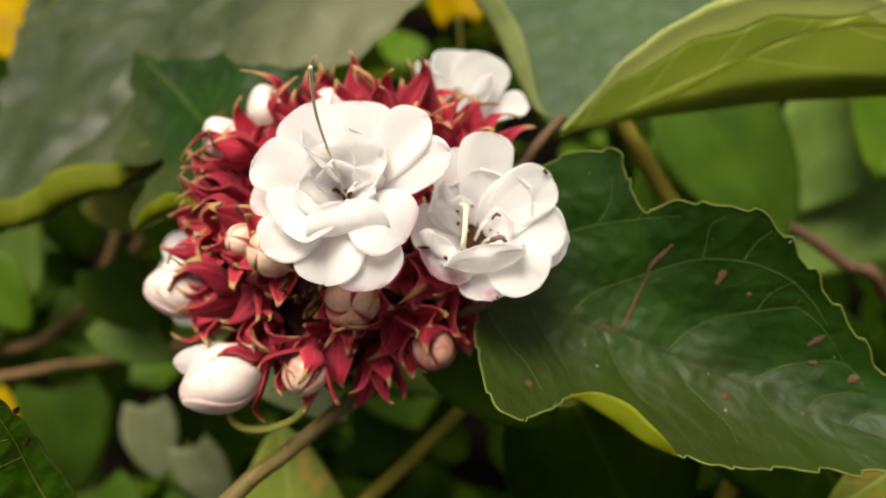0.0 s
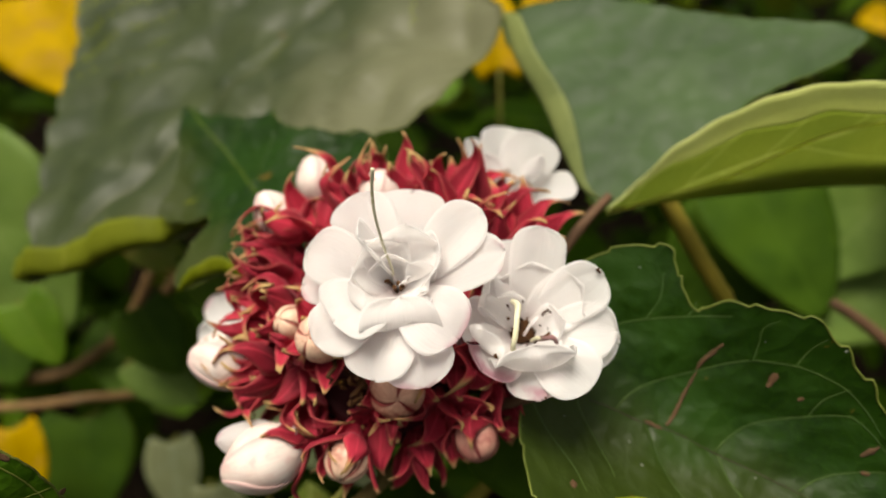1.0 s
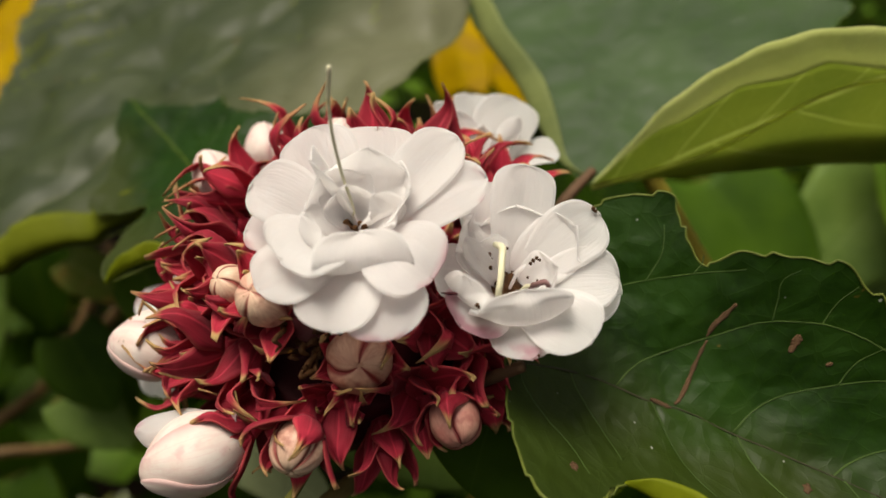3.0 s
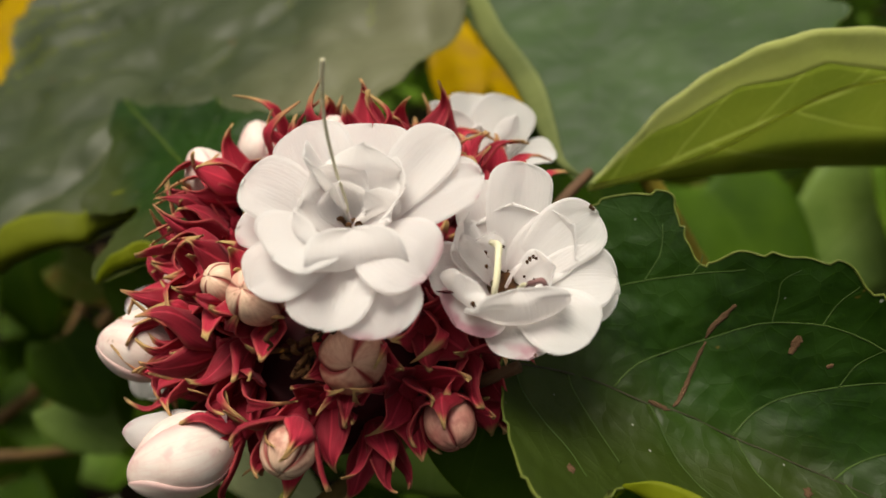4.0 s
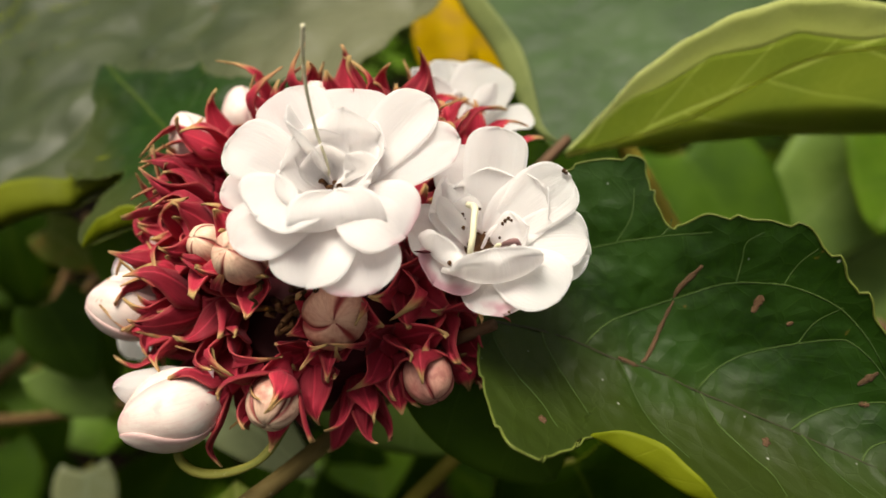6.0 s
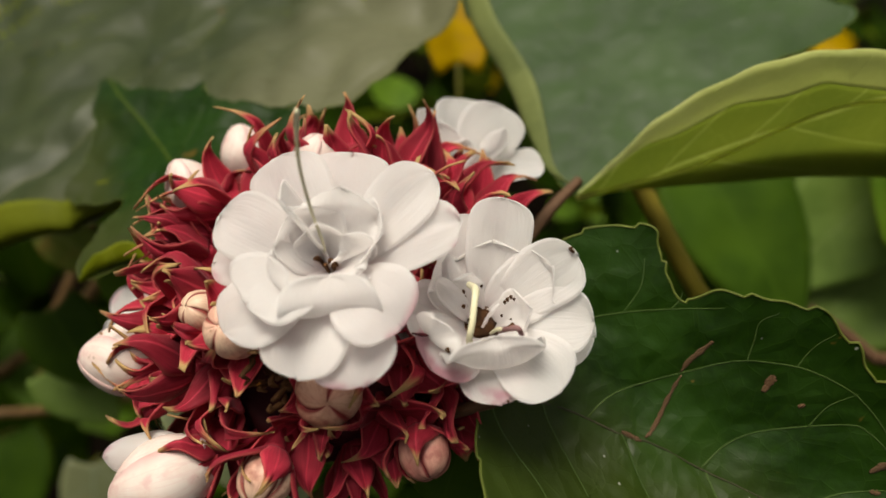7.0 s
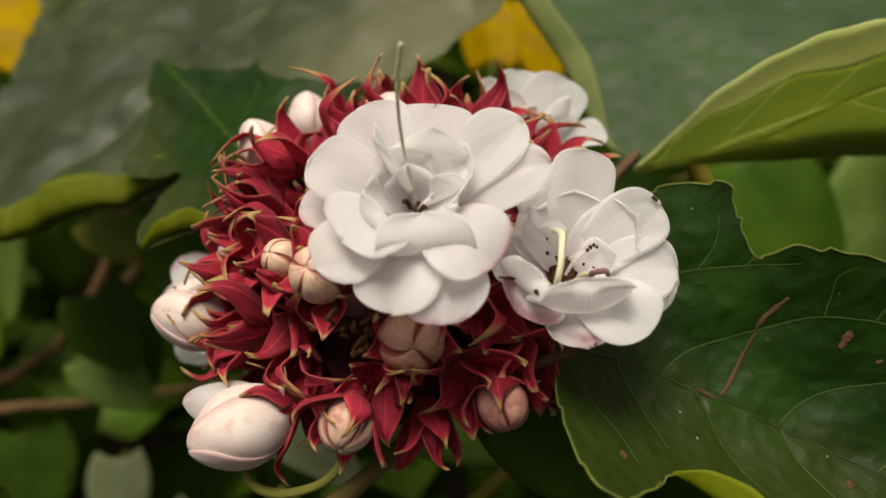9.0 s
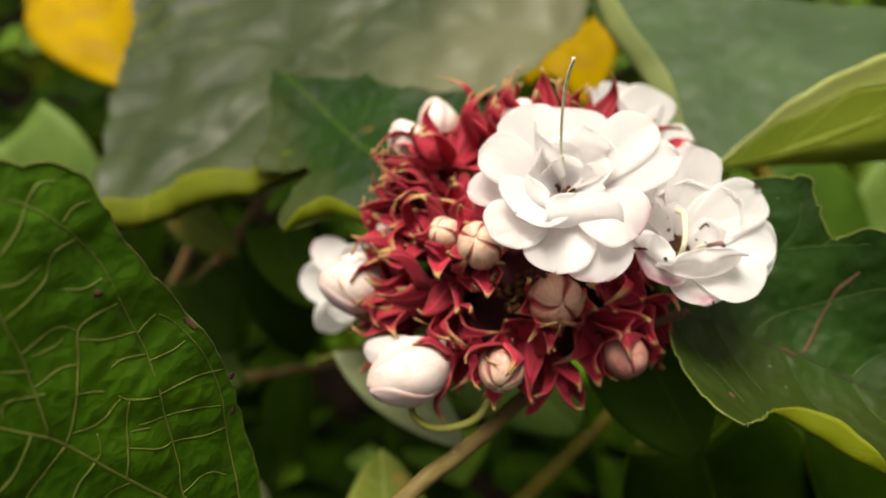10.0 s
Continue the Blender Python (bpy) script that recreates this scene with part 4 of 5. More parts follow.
def spread_petal(spine, across, up, width, cup=0.2, ruffle=0.4, seed=0.0, waist=0.36, peak=0.66, rows=22, cols=17, notch=0.0, roll=0.0, blunt=3.0):
    """A petal along a curved spine (mm, base to tip); across is its breadth, up the side it cups towards."""
    L = smooth_line(spine, rows * 3)
    v_ = np.sin(0.5 * math.pi * np.linspace(0, 1, rows)) ** 0.85
    L = np.stack([np.interp(v_, np.linspace(0, 1, len(L)), L[:, k]) for k in range(3)], 1)
    T = np.gradient(L, axis=0)
    P, uv = np.zeros((rows, cols, 3)), np.zeros((rows, cols, 2))
    length = np.linalg.norm(np.diff(L, axis=0), axis=1).sum()
    ac, up = np.array(across, float), np.array(up, float)
    for i, v in enumerate(v_):
        t = unit(T[i])
        s = unit(ac - t * (ac @ t))
        n = np.cross(s, t)
        n = n if n @ up > 0 else -n
        if v < peak:
            q = v / peak
            w = waist + (1 - waist) * q * q * (3 - 2 * q)
        else:
            q = (v - peak) / (1 - peak)
            w = max(0.0, 1 - q ** blunt) ** 0.5
        w = max(w, 0.02) * width / 2
        for j in range(cols):
            u = 2 * j / (cols - 1) - 1
            wob = noise.noise(Vector((u * 1.3 + seed * 3.1, v * 1.7, seed)))
            fine = noise.noise(Vector((u * 3.6 + seed, v * 4.5, seed + 5)))
            side = u * w * (1 + 0.09 * noise.noise(Vector((v * 2.6, (u > 0) * 2.0 + seed * 1.7, 4.0))))
            lift = cup * w * u * u + ruffle * (wob * (0.25 + v) + 0.4 * fine * v) - roll * max(0.0, v - 0.75) ** 2 * 16
            pull = -notch * length * math.exp(-(u * 3) ** 2) * max(0.0, (v - 0.8) / 0.2) ** 2 + 0.12 * fine * v + 0.3 * noise.noise(Vector((u * 2.4 + seed * 5, 0.0, seed))) * v ** 4
            P[i, j] = L[i] + s * side + n * lift + t * pull
            uv[i, j] = (u, v)
    return P, uv


def flower(label, heart, axis, tube_from, ring, cupped, deep=3.2):
    """Opened flower round its heart. ring: (tip, breadth, arch, cup, material); cupped: (spine, across, breadth, cup, material, label)."""
    n, h = unit(axis), np.array(heart, float)
    t = part("flower", tube_mesh("flower", [tube_from, (np.array(tube_from) + h - n * 7) / 2, h - n * 5, h - n * 3.2], [0.9, 1.0, 1.5, 2.2], PETAL, 16, 14), head, label)
    for k, (tip, wid, arch, cup, mat) in enumerate(ring):
        tip = np.array(tip, float)
        r = tip - h
        r = unit(r - n * (r @ n))
        b0 = h - n * 3.8 + r * 1.3
        P, uv = spread_petal([b0, b0 + (tip - b0) * 0.3 + n * arch, b0 + (tip - b0) * 0.68 + n * arch * 0.9, tip], np.cross(n, r), n, wid, cup, 0.42, k * 1.37 + wid, notch=0.035 * (k % 3 == 1), roll=0.25 * (k % 2))
        part("petal", shell("petal", P, uv, 0.14, [mat]), t)
    for k, (spine, across, wid, cup, mat, lab) in enumerate(cupped):
        P, uv = spread_petal([h - n * deep] + spine, across, h + n * 9 - np.array(spine[-1], float), wid, cup, 0.34, k * 2.1 + 11, waist=0.5, peak=0.55)
        part("petal", shell("petal", P, uv, 0.13, [mat]), t, lab)
    return t


W_, K_ = PETAL, PETAL_BLUSH
n1, h1 = unit((-0.143, -0.456, 0.878)), np.array((-14.6, 83.0, 540.4))
e11 = unit(np.array((1.0, 0, 0)) - n1 * n1[0])
e12 = np.cross(n1, e11)
f1 = flower("fully open double white flower", h1, n1, (-16, 92, 522), [
    ((-28.6, 84.5, 538.4), 6.6, 1.6, 0.1, K_), ((-13.0, 96.9, 548.2), 11.6, 1.2, 0.1, W_), ((-21.8, 94.0, 548.6), 9.8, 1.2, 0.1, W_),
    ((-9.2, 69.6, 534.5), 10.2, 1.5, 0.12, K_), ((-16.2, 70.0, 534.6), 9.8, 2.0, 0.12, W_), ((-24.9, 74.3, 536.9), 9.2, 1.6, 0.12, W_),
    ((0.8, 83.2, 547.8), 7.8, 1.0, 0.12, K_), ((-5.2, 73.6, 539.8), 10.2, 2.9, 0.12, K_), ((-27.4, 85.6, 544.6), 8.8, 2.2, 0.15, W_),
    ((-2.6, 88.8, 550.4), 8.8, 1.4, 0.12, W_), ((-22.2, 74.9, 540.5), 10.8, 2.8, 0.2, W_)],
    [([(-16.4, 85.6, 541.4), (-18.8, 85.0, 545.6), (-19.6, 82.8, 549.2)], e12 - e11 * 0.6, 8.0, 0.35, W_, ""),
     ([(-14.0, 84.6, 542.2), (-13.4, 87.0, 546.0), (-13.0, 85.0, 550.2)], e11, 11.4, 0.4, W_, ""),
     ([(-15.8, 84.0, 541.6), (-17.8, 85.4, 544.4), (-18.4, 84.0, 547.6)], e11 + e12 * 0.7, 9.0, 0.45, W_, ""),
     ([(-12.4, 83.4, 541.4), (-9.4, 84.0, 543.8), (-7.9, 82.0, 546.4)], e12 + e11 * 0.1, 9.4, 0.4, W_, ""),
     ([(-17.4, 81.8, 540.0), (-20.4, 79.2, 541.4), (-20.6, 79.4, 544.0)], e12 - e11 * 0.4, 7.4, 0.5, W_, ""),
     ([(-14.2, 80.4, 539.0), (-13.3, 76.0, 539.0), (-13.2, 76.0, 541.2), (-13.4, 78.0, 543.0)], e11 + e12 * 0.42, 11.4, 0.42, W_, ""),
     ([(-14.6, 84.0, 541.2), (-15.4, 84.6, 543.8), (-15.6, 83.0, 546.4)], e11 + e12 * 0.2, 6.6, 0.45, W_, ""),
     ([(-12.4, 83.0, 541.4), (-10.8, 82.6, 543.4), (-12.6, 82.2, 545.4)], e11 + e12 * 0.3, 4.6, 0.2, W_, "small inner petal folded over the heart")], 1.4)
n2, h2 = unit((0.01, -0.58, 0.81)), np.array((4.6, 82.4, 533.4))
e21 = unit(np.array((1.0, 0, 0)) - n2 * n2[0])
e22 = np.cross(n2, e21)
f2 = flower("open white flower with browned stamens", h2, n2, (-6, 90, 522), [
    ((0.6, 92.2, 542.4), 7.4, 1.2, 0.15, W_), ((18.4, 80.0, 533.8), 8.2, 0.8, 0.15, W_), ((6.8, 92.6, 545.2), 8.4, 1.6, 0.15, W_),
    ((7.0, 72.2, 530.0), 9.0, 0.8, 0.15, PETAL_STAINED), ((-4.9, 82.0, 535.4), 7.8, 1.4, 0.2, W_), ((15.8, 86.2, 541.6), 8.4, 1.6, 0.18, W_),
    ((13.8, 72.6, 532.2), 9.0, 1.4, 0.2, W_), ((-1.6, 75.2, 532.0), 8.6, 1.6, 0.25, PETAL_STAINED), ((17.8, 80.4, 535.9), 8.2, 1.8, 0.2, W_)],
    [([(5.2, 86.4, 534.8), (5.8, 89.4, 538.0), (5.4, 88.8, 541.2)], e21, 11.4, 0.32, W_, ""),
     ([(8.0, 84.4, 534.6), (11.6, 86.0, 538.0), (12.6, 85.0, 540.6)], e22 - e21 * 0.5, 8.4, 0.35, W_, ""),
     ([(7.6, 82.2, 533.4), (10.0, 82.2, 535.0), (10.2, 80.8, 537.2)], e22 - e21 * 0.15, 6.6, 0.5, W_, ""),
     ([(0.6, 84.6, 534.6), (-1.8, 85.6, 538.2), (-1.0, 83.6, 541.0)], e22 + e21 * 0.2, 6.0, 0.4, W_, ""),
     ([(2.0, 82.6, 535.0), (-0.2, 83.0, 537.6), (-1.3, 82.2, 540.2)], e21 + e22 * 0.6, 2.6, 0.4, W_, ""),
     ([(3.0, 85.2, 535.8), (2.4, 85.2, 538.0), (2.8, 83.2, 540.2)], e21, 4.2, 0.5, W_, "small hooded petal over the style"),
     ([(1.2, 79.6, 532.4), (-1.6, 77.4, 534.4), (-1.6, 77.8, 537.6)], e21 - e22 * 1.0, 7.0, 0.45, W_, ""),
     ([(5.6, 78.4, 530.8), (6.0, 75.0, 532.6), (5.6, 74.6, 535.4), (5.2, 75.8, 537.0)], e21 + e22 * 0.1, 12.6, 0.35, W_, "")])
n3, h3 = unit((0.2, -0.2, 0.96)), np.array((3.6, 119.5, 533.0))
f3 = flower("half-open white flower at the back of the head", h3, n3, (-6, 108, 522), [
    ((1.0, 131.0, 541.0), 9.5, 1.0, 0.3, W_), ((15.9, 118.2, 535.6), 8.0, 1.4, 0.3, W_), ((-5.4, 124.0, 541.6), 5.5, 0.6, 0.3, W_), ((9.0, 127.0, 541.8), 11.0, 0.6, 0.3, W_)],
    [([(1.0, 117.6, 534.6), (-2.6, 115.6, 538.6), (-2.2, 117.6, 543.0)], (0.75, 0.5, 0.0), 10.5, 0.6, K_, ""),
     ([(6.0, 119.0, 534.6), (8.4, 118.6, 538.0), (8.6, 119.6, 541.4)], (0.6, 0.8, 0.0), 8.0, 0.5, W_, "")])
f4 = part("flower", tube_mesh("flower", [(-36, 99, 507), (-42, 102, 506), (-47, 104, 504)], [0.9, 1.2, 2.4], PETAL, 12, 12), head, "pale flower at the side of the head")
for k, tip in enumerate(((-57, 114, 508), (-60, 109, 501), (-54.5, 102, 493), (-49, 110, 510), (-52, 99, 500))):
    P, uv = petal_grid((-46.5, 104, 504), tip, (0.55, -0.6, 0.45), 9.0, 0.2, -0.1, 0.5, k + 30.0)
    part("petal", shell("petal", P, uv, 0.22, [PETAL_BLUSH if k == 0 else PETAL]), f4)

# styles and stamens
part("style", tube_mesh("style", [h1 - n1 * 2.6 - e11 * 0.6 + e12 * 0.5, (-15.0, 83.4, 543.2), (-16.2, 83.6, 547.6), (-17.0, 83.0, 553.0), (-17.2, 83.0, 557.0), (-16.9, 82.6, 560.6)], [0.17, 0.18, 0.2, 0.21, 0.23, 0.27], STYLE, 40, 8), f1, "long thin ivory style")
for k, (u, w) in enumerate(((-0.7, 0.4), (0.5, 0.1), (0.1, -0.5), (0.9, -0.4))):
    p0 = h1 + n1 * 0.3 + e11 * u + e12 * w
    part("stamen", tube_mesh("stamen", [p0 - n1 * 1.2, p0, p0 + n1 * 0.8 + e11 * u * 0.4, p0 + n1 * 0.9 + e11 * u * 0.9 - e12 * 0.3], [0.24, 0.26, 0.36, 0.14], DRY, 12, 6, bumps=0.5), f1, "brown withered stamen")
for u, w in ((-2.0, 1.6), (-1.5, 1.0)):
    p0 = h1 + n1 * 0.4 + e11 * u + e12 * w
    part("filament", tube_mesh("filament", [p0 - n1 * 1.0 - e11 * u * 0.5 - e12 * w * 0.6, p0, p0 + n1 * 0.9 + e11 * u * 0.25 + e12 * 0.4], [0.12, 0.12, 0.08], STAMEN, 10, 6), f1, "thin pinkish filament")
part("style", tube_mesh("style", [(3.0, 77.6, 533.4), (2.7, 76.4, 536.0), (2.9, 77.2, 537.6), (3.1, 79.4, 538.8), (3.2, 81.2, 539.4), (2.4, 82.4, 539.2)], [0.4, 0.4, 0.4, 0.42, 0.5, 0.35], STYLE, 40, 10), f2, "ivory hooked style")
part("heart", tube_mesh("heart", [h2 - n2 * 2.6, h2 - n2 * 1.4, h2 - n2 * 0.6, h2 - n2 * 0.2], [2.0, 2.2, 1.6, 0.4], DRY, 12, 16, bumps=0.7), f2, "dark brown withered heart")
for line, wid, mat, lab in (([(6.2, 79.8, 534.0), (7.0, 77.8, 536.4), (8.2, 77.0, 537.4), (8.9, 77.2, 536.2)], 0.34, STAMEN, "curled mauve-brown stamen"),
                            ([(6.0, 79.6, 533.6), (6.6, 79.2, 535.0), (7.4, 79.4, 535.0), (8.2, 80.2, 535.2)], 0.3, DRY, "curled rusty stamen"),
                            ([(5.6, 80.2, 533.4), (6.2, 78.8, 535.4), (6.6, 78.0, 536.2)], 0.26, STYLE, "pale filament"),
                            ([(4.6, 81.0, 533.6), (5.4, 81.2, 535.8), (6.4, 82.2, 536.4)], 0.26, PETAL, "pale pink filament")):
    part("stamen", tube_mesh("stamen", line, [wid * 0.7, wid, wid * 1.1, wid * 0.7], mat, 18, 7, bumps=0.3), f2, lab)


def specks(spots, parent):
    """Tiny dark grains lying on a petal, each at its place (mm) and size."""
    for x, y, z, r in spots:
        p = np.array((x, y, z)) + n2 * 0.25
        part("speck", tube_mesh("speck", [p - n2 * 0.2 - e21 * r * 0.5, p, p + n2 * 0.12 + e21 * r * 0.7], [r * 0.4, r, r * 0.35], DRY, 6, 6, bumps=1.2), parent, "tiny dark brown grain")


specks([(2.0, 83.9, 536.6, 0.3), (2.2, 83.4, 536.2, 0.26), (2.1, 82.2, 535.7, 0.3), (2.6, 83.0, 535.4, 0.26), (7.5, 83.3, 536.3, 0.3), (7.9, 83.4, 536.6, 0.28), (7.2, 83.2, 535.9, 0.26), (8.3, 83.3, 536.4, 0.22), (7.0, 82.8, 534.0, 0.2), (8.1, 82.0, 534.2, 0.15),
        (14.8, 86.5, 542.2, 0.34), (15.1, 86.3, 542.0, 0.26), (0.2, 75.5, 534.8, 0.34), (0.4, 75.4, 534.6, 0.22), (4.2, 84.2, 537.4, 0.2), (7.6, 72.2, 530.2, 0.2), (9.6, 72.0, 530.6, 0.16)], f2)
# solid dark strip that imitates the shade in a petal gap
part("shade_strip", tube_mesh("shade_strip", [(-4.0, 78.2, 534.6), (-3.0, 77.7, 534.9), (-1.9, 77.5, 535.1), (-1.2, 77.3, 535.3)], [0.1, 0.4, 0.28, 0.06], CORE, 14, 6, flat=0.5), f2, "dark strip put in as shade between two petals")

# buds, each in its calyx
BUDS = [((-35.4, 72.2, 511.8), (-0.85, -0.45, -0.2), 13.4, 10.6, BUD_WHITE, "plump white bud tinged with pink"),
        ((-46.4, 90, 515), (-0.9, -0.15, 0.1), 12.0, 10.5, BUD_WHITE, "white bud on the side of the head"),
        ((-34, 121, 533), (-0.3, 0.45, 0.8), 10.0, 8.0, BUD_WHITE, "white bud at the back of the head"),
        ((-39, 108, 534), (-0.5, 0.2, 0.8), 9.5, 7.5, BUD_WHITE, "white bud with a pink streak"),
        ((-26.0, 80.6, 531.3), (-0.3, -0.6, 0.7), 7.4, 6.8, BUD_CREAM, "wrinkled cream bud"),
        ((-14.0, 76.2, 525.3), (0.1, -0.85, 0.5), 7.8, 7.8, BUD_RUSSET, "wrinkled russet bud with crimson seams"),
        ((-21.3, 70.2, 516), (-0.1, -0.9, -0.2), 6.8, 6.4, BUD_CREAM, "small cream bud"),
        ((-1.6, 74.6, 516.8), (0.3, -0.85, -0.3), 6.8, 6.4, BUD_PINK, "small pink bud"),
        ((-40, 95, 523), (-0.8, -0.3, 0.4), 7.0, 6.0, BUD_WHITE, "small pink-white bud"),
        ((-31.5, 85, 530), (-0.5, -0.5, 0.7), 5.5, 5.0, BUD_CREAM, "small cream bud"),
        ((-19.5, 106, 541.5), (0, 0.1, 0.95), 7.5, 7.0, BUD_WHITE, "pink-white bud behind the open flower")]
for k, (at, way, ln, wd, mat, lab) in enumerate(BUDS):
    bud(at, way, ln, wd, mat, lab, seed=k * 1.3)
    calyx(np.array(at) - unit(way) * ln * 0.6, way, 0.75, 6.2 + 0.25 * wd, 4.8, turn=k, seed=k * 3.0)
P, uv = petal_grid((-30, 74.5, 516.5), (-42.6, 72.8, 515.4), (-0.1, 0.5, -0.9), 6.0, 0.5, 0.14, 0.3, 3.0)
part("loose_petal", shell("loose_petal", P, uv, 0.22, [PETAL_BLUSH]), head, "outer white petal loosening from a bud")

# open calyces set over the whole head
for at in ((-26, 110, 533), (-19, 111, 533), (-13, 112, 533), (-7, 111, 532), (-1, 109, 531), (4.5, 106, 529), (-31, 106, 531), (-22, 105, 536), (-15, 107, 537), (-9, 106, 537), (-3, 105, 535), (2, 102, 532)):
    calyx(at, (rng.uniform(-0.25, 0.25), rng.uniform(-0.1, 0.35), 0.9), rng.uniform(0.4, 0.7), 12.5, 5.0, turn=at[0], seed=at[0] * 1.1, hook=0.35)
for at in ((-33, 104, 533), (-34.5, 101, 530), (-34.5, 98, 529), (-35.5, 95, 525), (-36.5, 92, 521), (-36, 89, 518), (-36, 85, 514.5), (-33, 84, 520), (-31, 90, 528)):
    calyx(at, (-0.85, -0.25, rng.uniform(0.05, 0.6)), rng.uniform(0.4, 0.75), 10.5, 5.0, turn=at[1], seed=at[2] * 1.1, hook=0.45)
FRONT = [((-17.2, 78.0, 517.2), [(-16.6, 70.3, 511.8), (-13.0, 71.6, 519.6), (-15.0, 74.0, 523.0), (-21.5, 74.5, 522.8), (-26.0, 69.8, 517.4)], 4.6),
         ((-11.5, 79.5, 511.0), [(-14.7, 73.9, 500.8), (-9.6, 69.4, 508.0), (-8.6, 70.4, 513.6), (-13.6, 70.6, 509.6), (-5.6, 73.0, 506.6)], 4.4),
         ((-7.0, 79.6, 518.0), [(-3.2, 72.6, 522.6), (-9.4, 73.0, 516.4), (-5.0, 73.4, 510.8), (0.6, 75.2, 525.0), (-10.4, 74.6, 524.8)], 5.4),
         ((0.8, 82.0, 521.6), [(1.6, 73.4, 520.8), (6.4, 76.0, 518.4), (-2.6, 74.4, 521.4), (4.6, 78.4, 527.6), (5.4, 76.4, 512.6)], 5.4),
         ((-13.6, 79.6, 521.6), [(-8.2, 72.4, 523.4), (-17.6, 70.6, 523.4), (-13.2, 72.0, 519.8), (-9.4, 75.4, 529.2), (-18.4, 75.2, 527.6)], 3.4),
         ((-28.6, 84.0, 521.4), [(-33.4, 82.4, 525.6), (-37.8, 80.8, 515.2), (-34.6, 76.4, 519.4), (-28.4, 75.4, 522.4), (-30.6, 77.6, 514.8)], 4.4),
         ((-32.6, 92.6, 526.0), [(-43.2, 95.8, 531.4), (-44.0, 92.0, 527.0), (-41.0, 88.6, 523.0), (-37.2, 86.0, 529.0), (-38.6, 96.0, 534.6)], 4.4),
         ((-34.0, 101.0, 529.5), [(-45.2, 105.0, 532.6), (-44.6, 101.0, 528.8), (-42.0, 97.6, 535.0), (-40.4, 105.6, 537.4), (-39.0, 98.0, 525.0)], 4.6),
         ((-26.6, 84.6, 526.4), [(-30.4, 77.2, 527.6), (-24.0, 77.4, 530.0), (-33.6, 80.6, 530.4), (-25.6, 76.6, 524.0), (-29.0, 82.0, 535.0)], 5.0),
         ((-5.0, 83.0, 526.0), [(-2.0, 76.6, 528.4), (-8.4, 76.6, 528.6), (1.4, 78.2, 524.6), (-5.2, 76.2, 523.4), (-1.6, 81.0, 533.0)], 5.6),
         ((-20.6, 82.6, 513.6), [(-20.0, 74.6, 516.4), (-24.0, 73.6, 511.0), (-17.6, 73.6, 508.6), (-21.4, 73.2, 506.2), (-15.0, 75.6, 512.0)], 4.6),
         ((-35.4, 88.4, 516.6), [(-44.0, 86.4, 518.0), (-42.4, 83.0, 513.4), (-40.6, 81.4, 521.0), (-43.0, 90.6, 512.4), (-38.4, 80.2, 516.8)], 4.4),
         ((4.6, 86.4, 517.0), [(9.6, 79.4, 516.0), (6.0, 77.6, 511.4), (11.4, 82.6, 520.6), (4.0, 77.4, 517.6), (7.4, 83.0, 509.4)], 5.0),
         ((-28.4, 81.0, 517.6), [(-31.6, 73.6, 519.8), (-26.4, 72.6, 519.6), (-33.6, 75.0, 516.4), (-27.4, 73.0, 514.6), (-26.6, 75.6, 523.4)], 4.8),
         ((-26.0, 80.6, 512.0), [(-30.0, 73.4, 515.6), (-33.0, 76.6, 508.6), (-24.4, 72.0, 512.4), (-27.4, 74.6, 505.8), (-22.6, 74.8, 506.4)], 4.2)]
for k, (at, tips, wid) in enumerate(FRONT):
    calyx_to(at, tips, wid, k * 5.3)
count = 120
gold = math.pi * (3 - math.sqrt(5))
dry_way = unit((-3, -20, 13))
for i in range(count):
    z = 1 - 2 * (i + 0.5) / count
    r = math.sqrt(1 - z * z)
    w = np.array((r * math.cos(gold * i), r * math.sin(gold * i), z)) + np.array([rng.uniform(-0.09, 0.09) for _ in range(3)])
    w = unit(w)
    if w @ unit((-0.1, -0.45, 0.75)) < -0.25 or w @ dry_way > 0.93 or w[2] < -0.3 or (w[2] < 0.0 and w[1] > 0.2) or w @ unit((-0.1, -0.9, 0.15)) > 0.5:
        continue
    c0 = HEAD + w * np.array((19, 17, 17)) * rng.uniform(0.92, 1.12)
    if any(np.linalg.norm(c0 + w * 6 - np.array(bd[0])) < 5.5 for bd in BUDS) or any(np.linalg.norm(c0 - np.array(f[0])) < 4.0 for f in FRONT):
        continue
    calyx(c0, w + np.array((-0.1, 0, 0.1)), rng.uniform(0.3, 0.85), rng.uniform(9.5, 12.5), rng.uniform(4.6, 6.0), turn=i, seed=i * 0.7)
# dried remains in the gap between the calyces
for k in range(20):
    p0 = np.array((-21.5 + rng.uniform(-3.2, 4), 79.0 + rng.uniform(-1, 2), 525 + rng.uniform(-3, 2.4)))
    d = np.array((rng.uniform(-2, 2), -rng.uniform(1.5, 4.5), rng.uniform(-0.5, 3)))
    part("dry_remnant", tube_mesh("dry_remnant", [p0, p0 + d * 0.5 + np.array((0.6, 0, 0.3)), p0 + d, p0 + d + np.array((rng.uniform(-1, 1), 0.3, rng.uniform(-1, 1)))], [0.45, 0.3, 0.4, 0.15], DRY, 14, 7, bumps=0.6), head, "dried brown flower remnant")
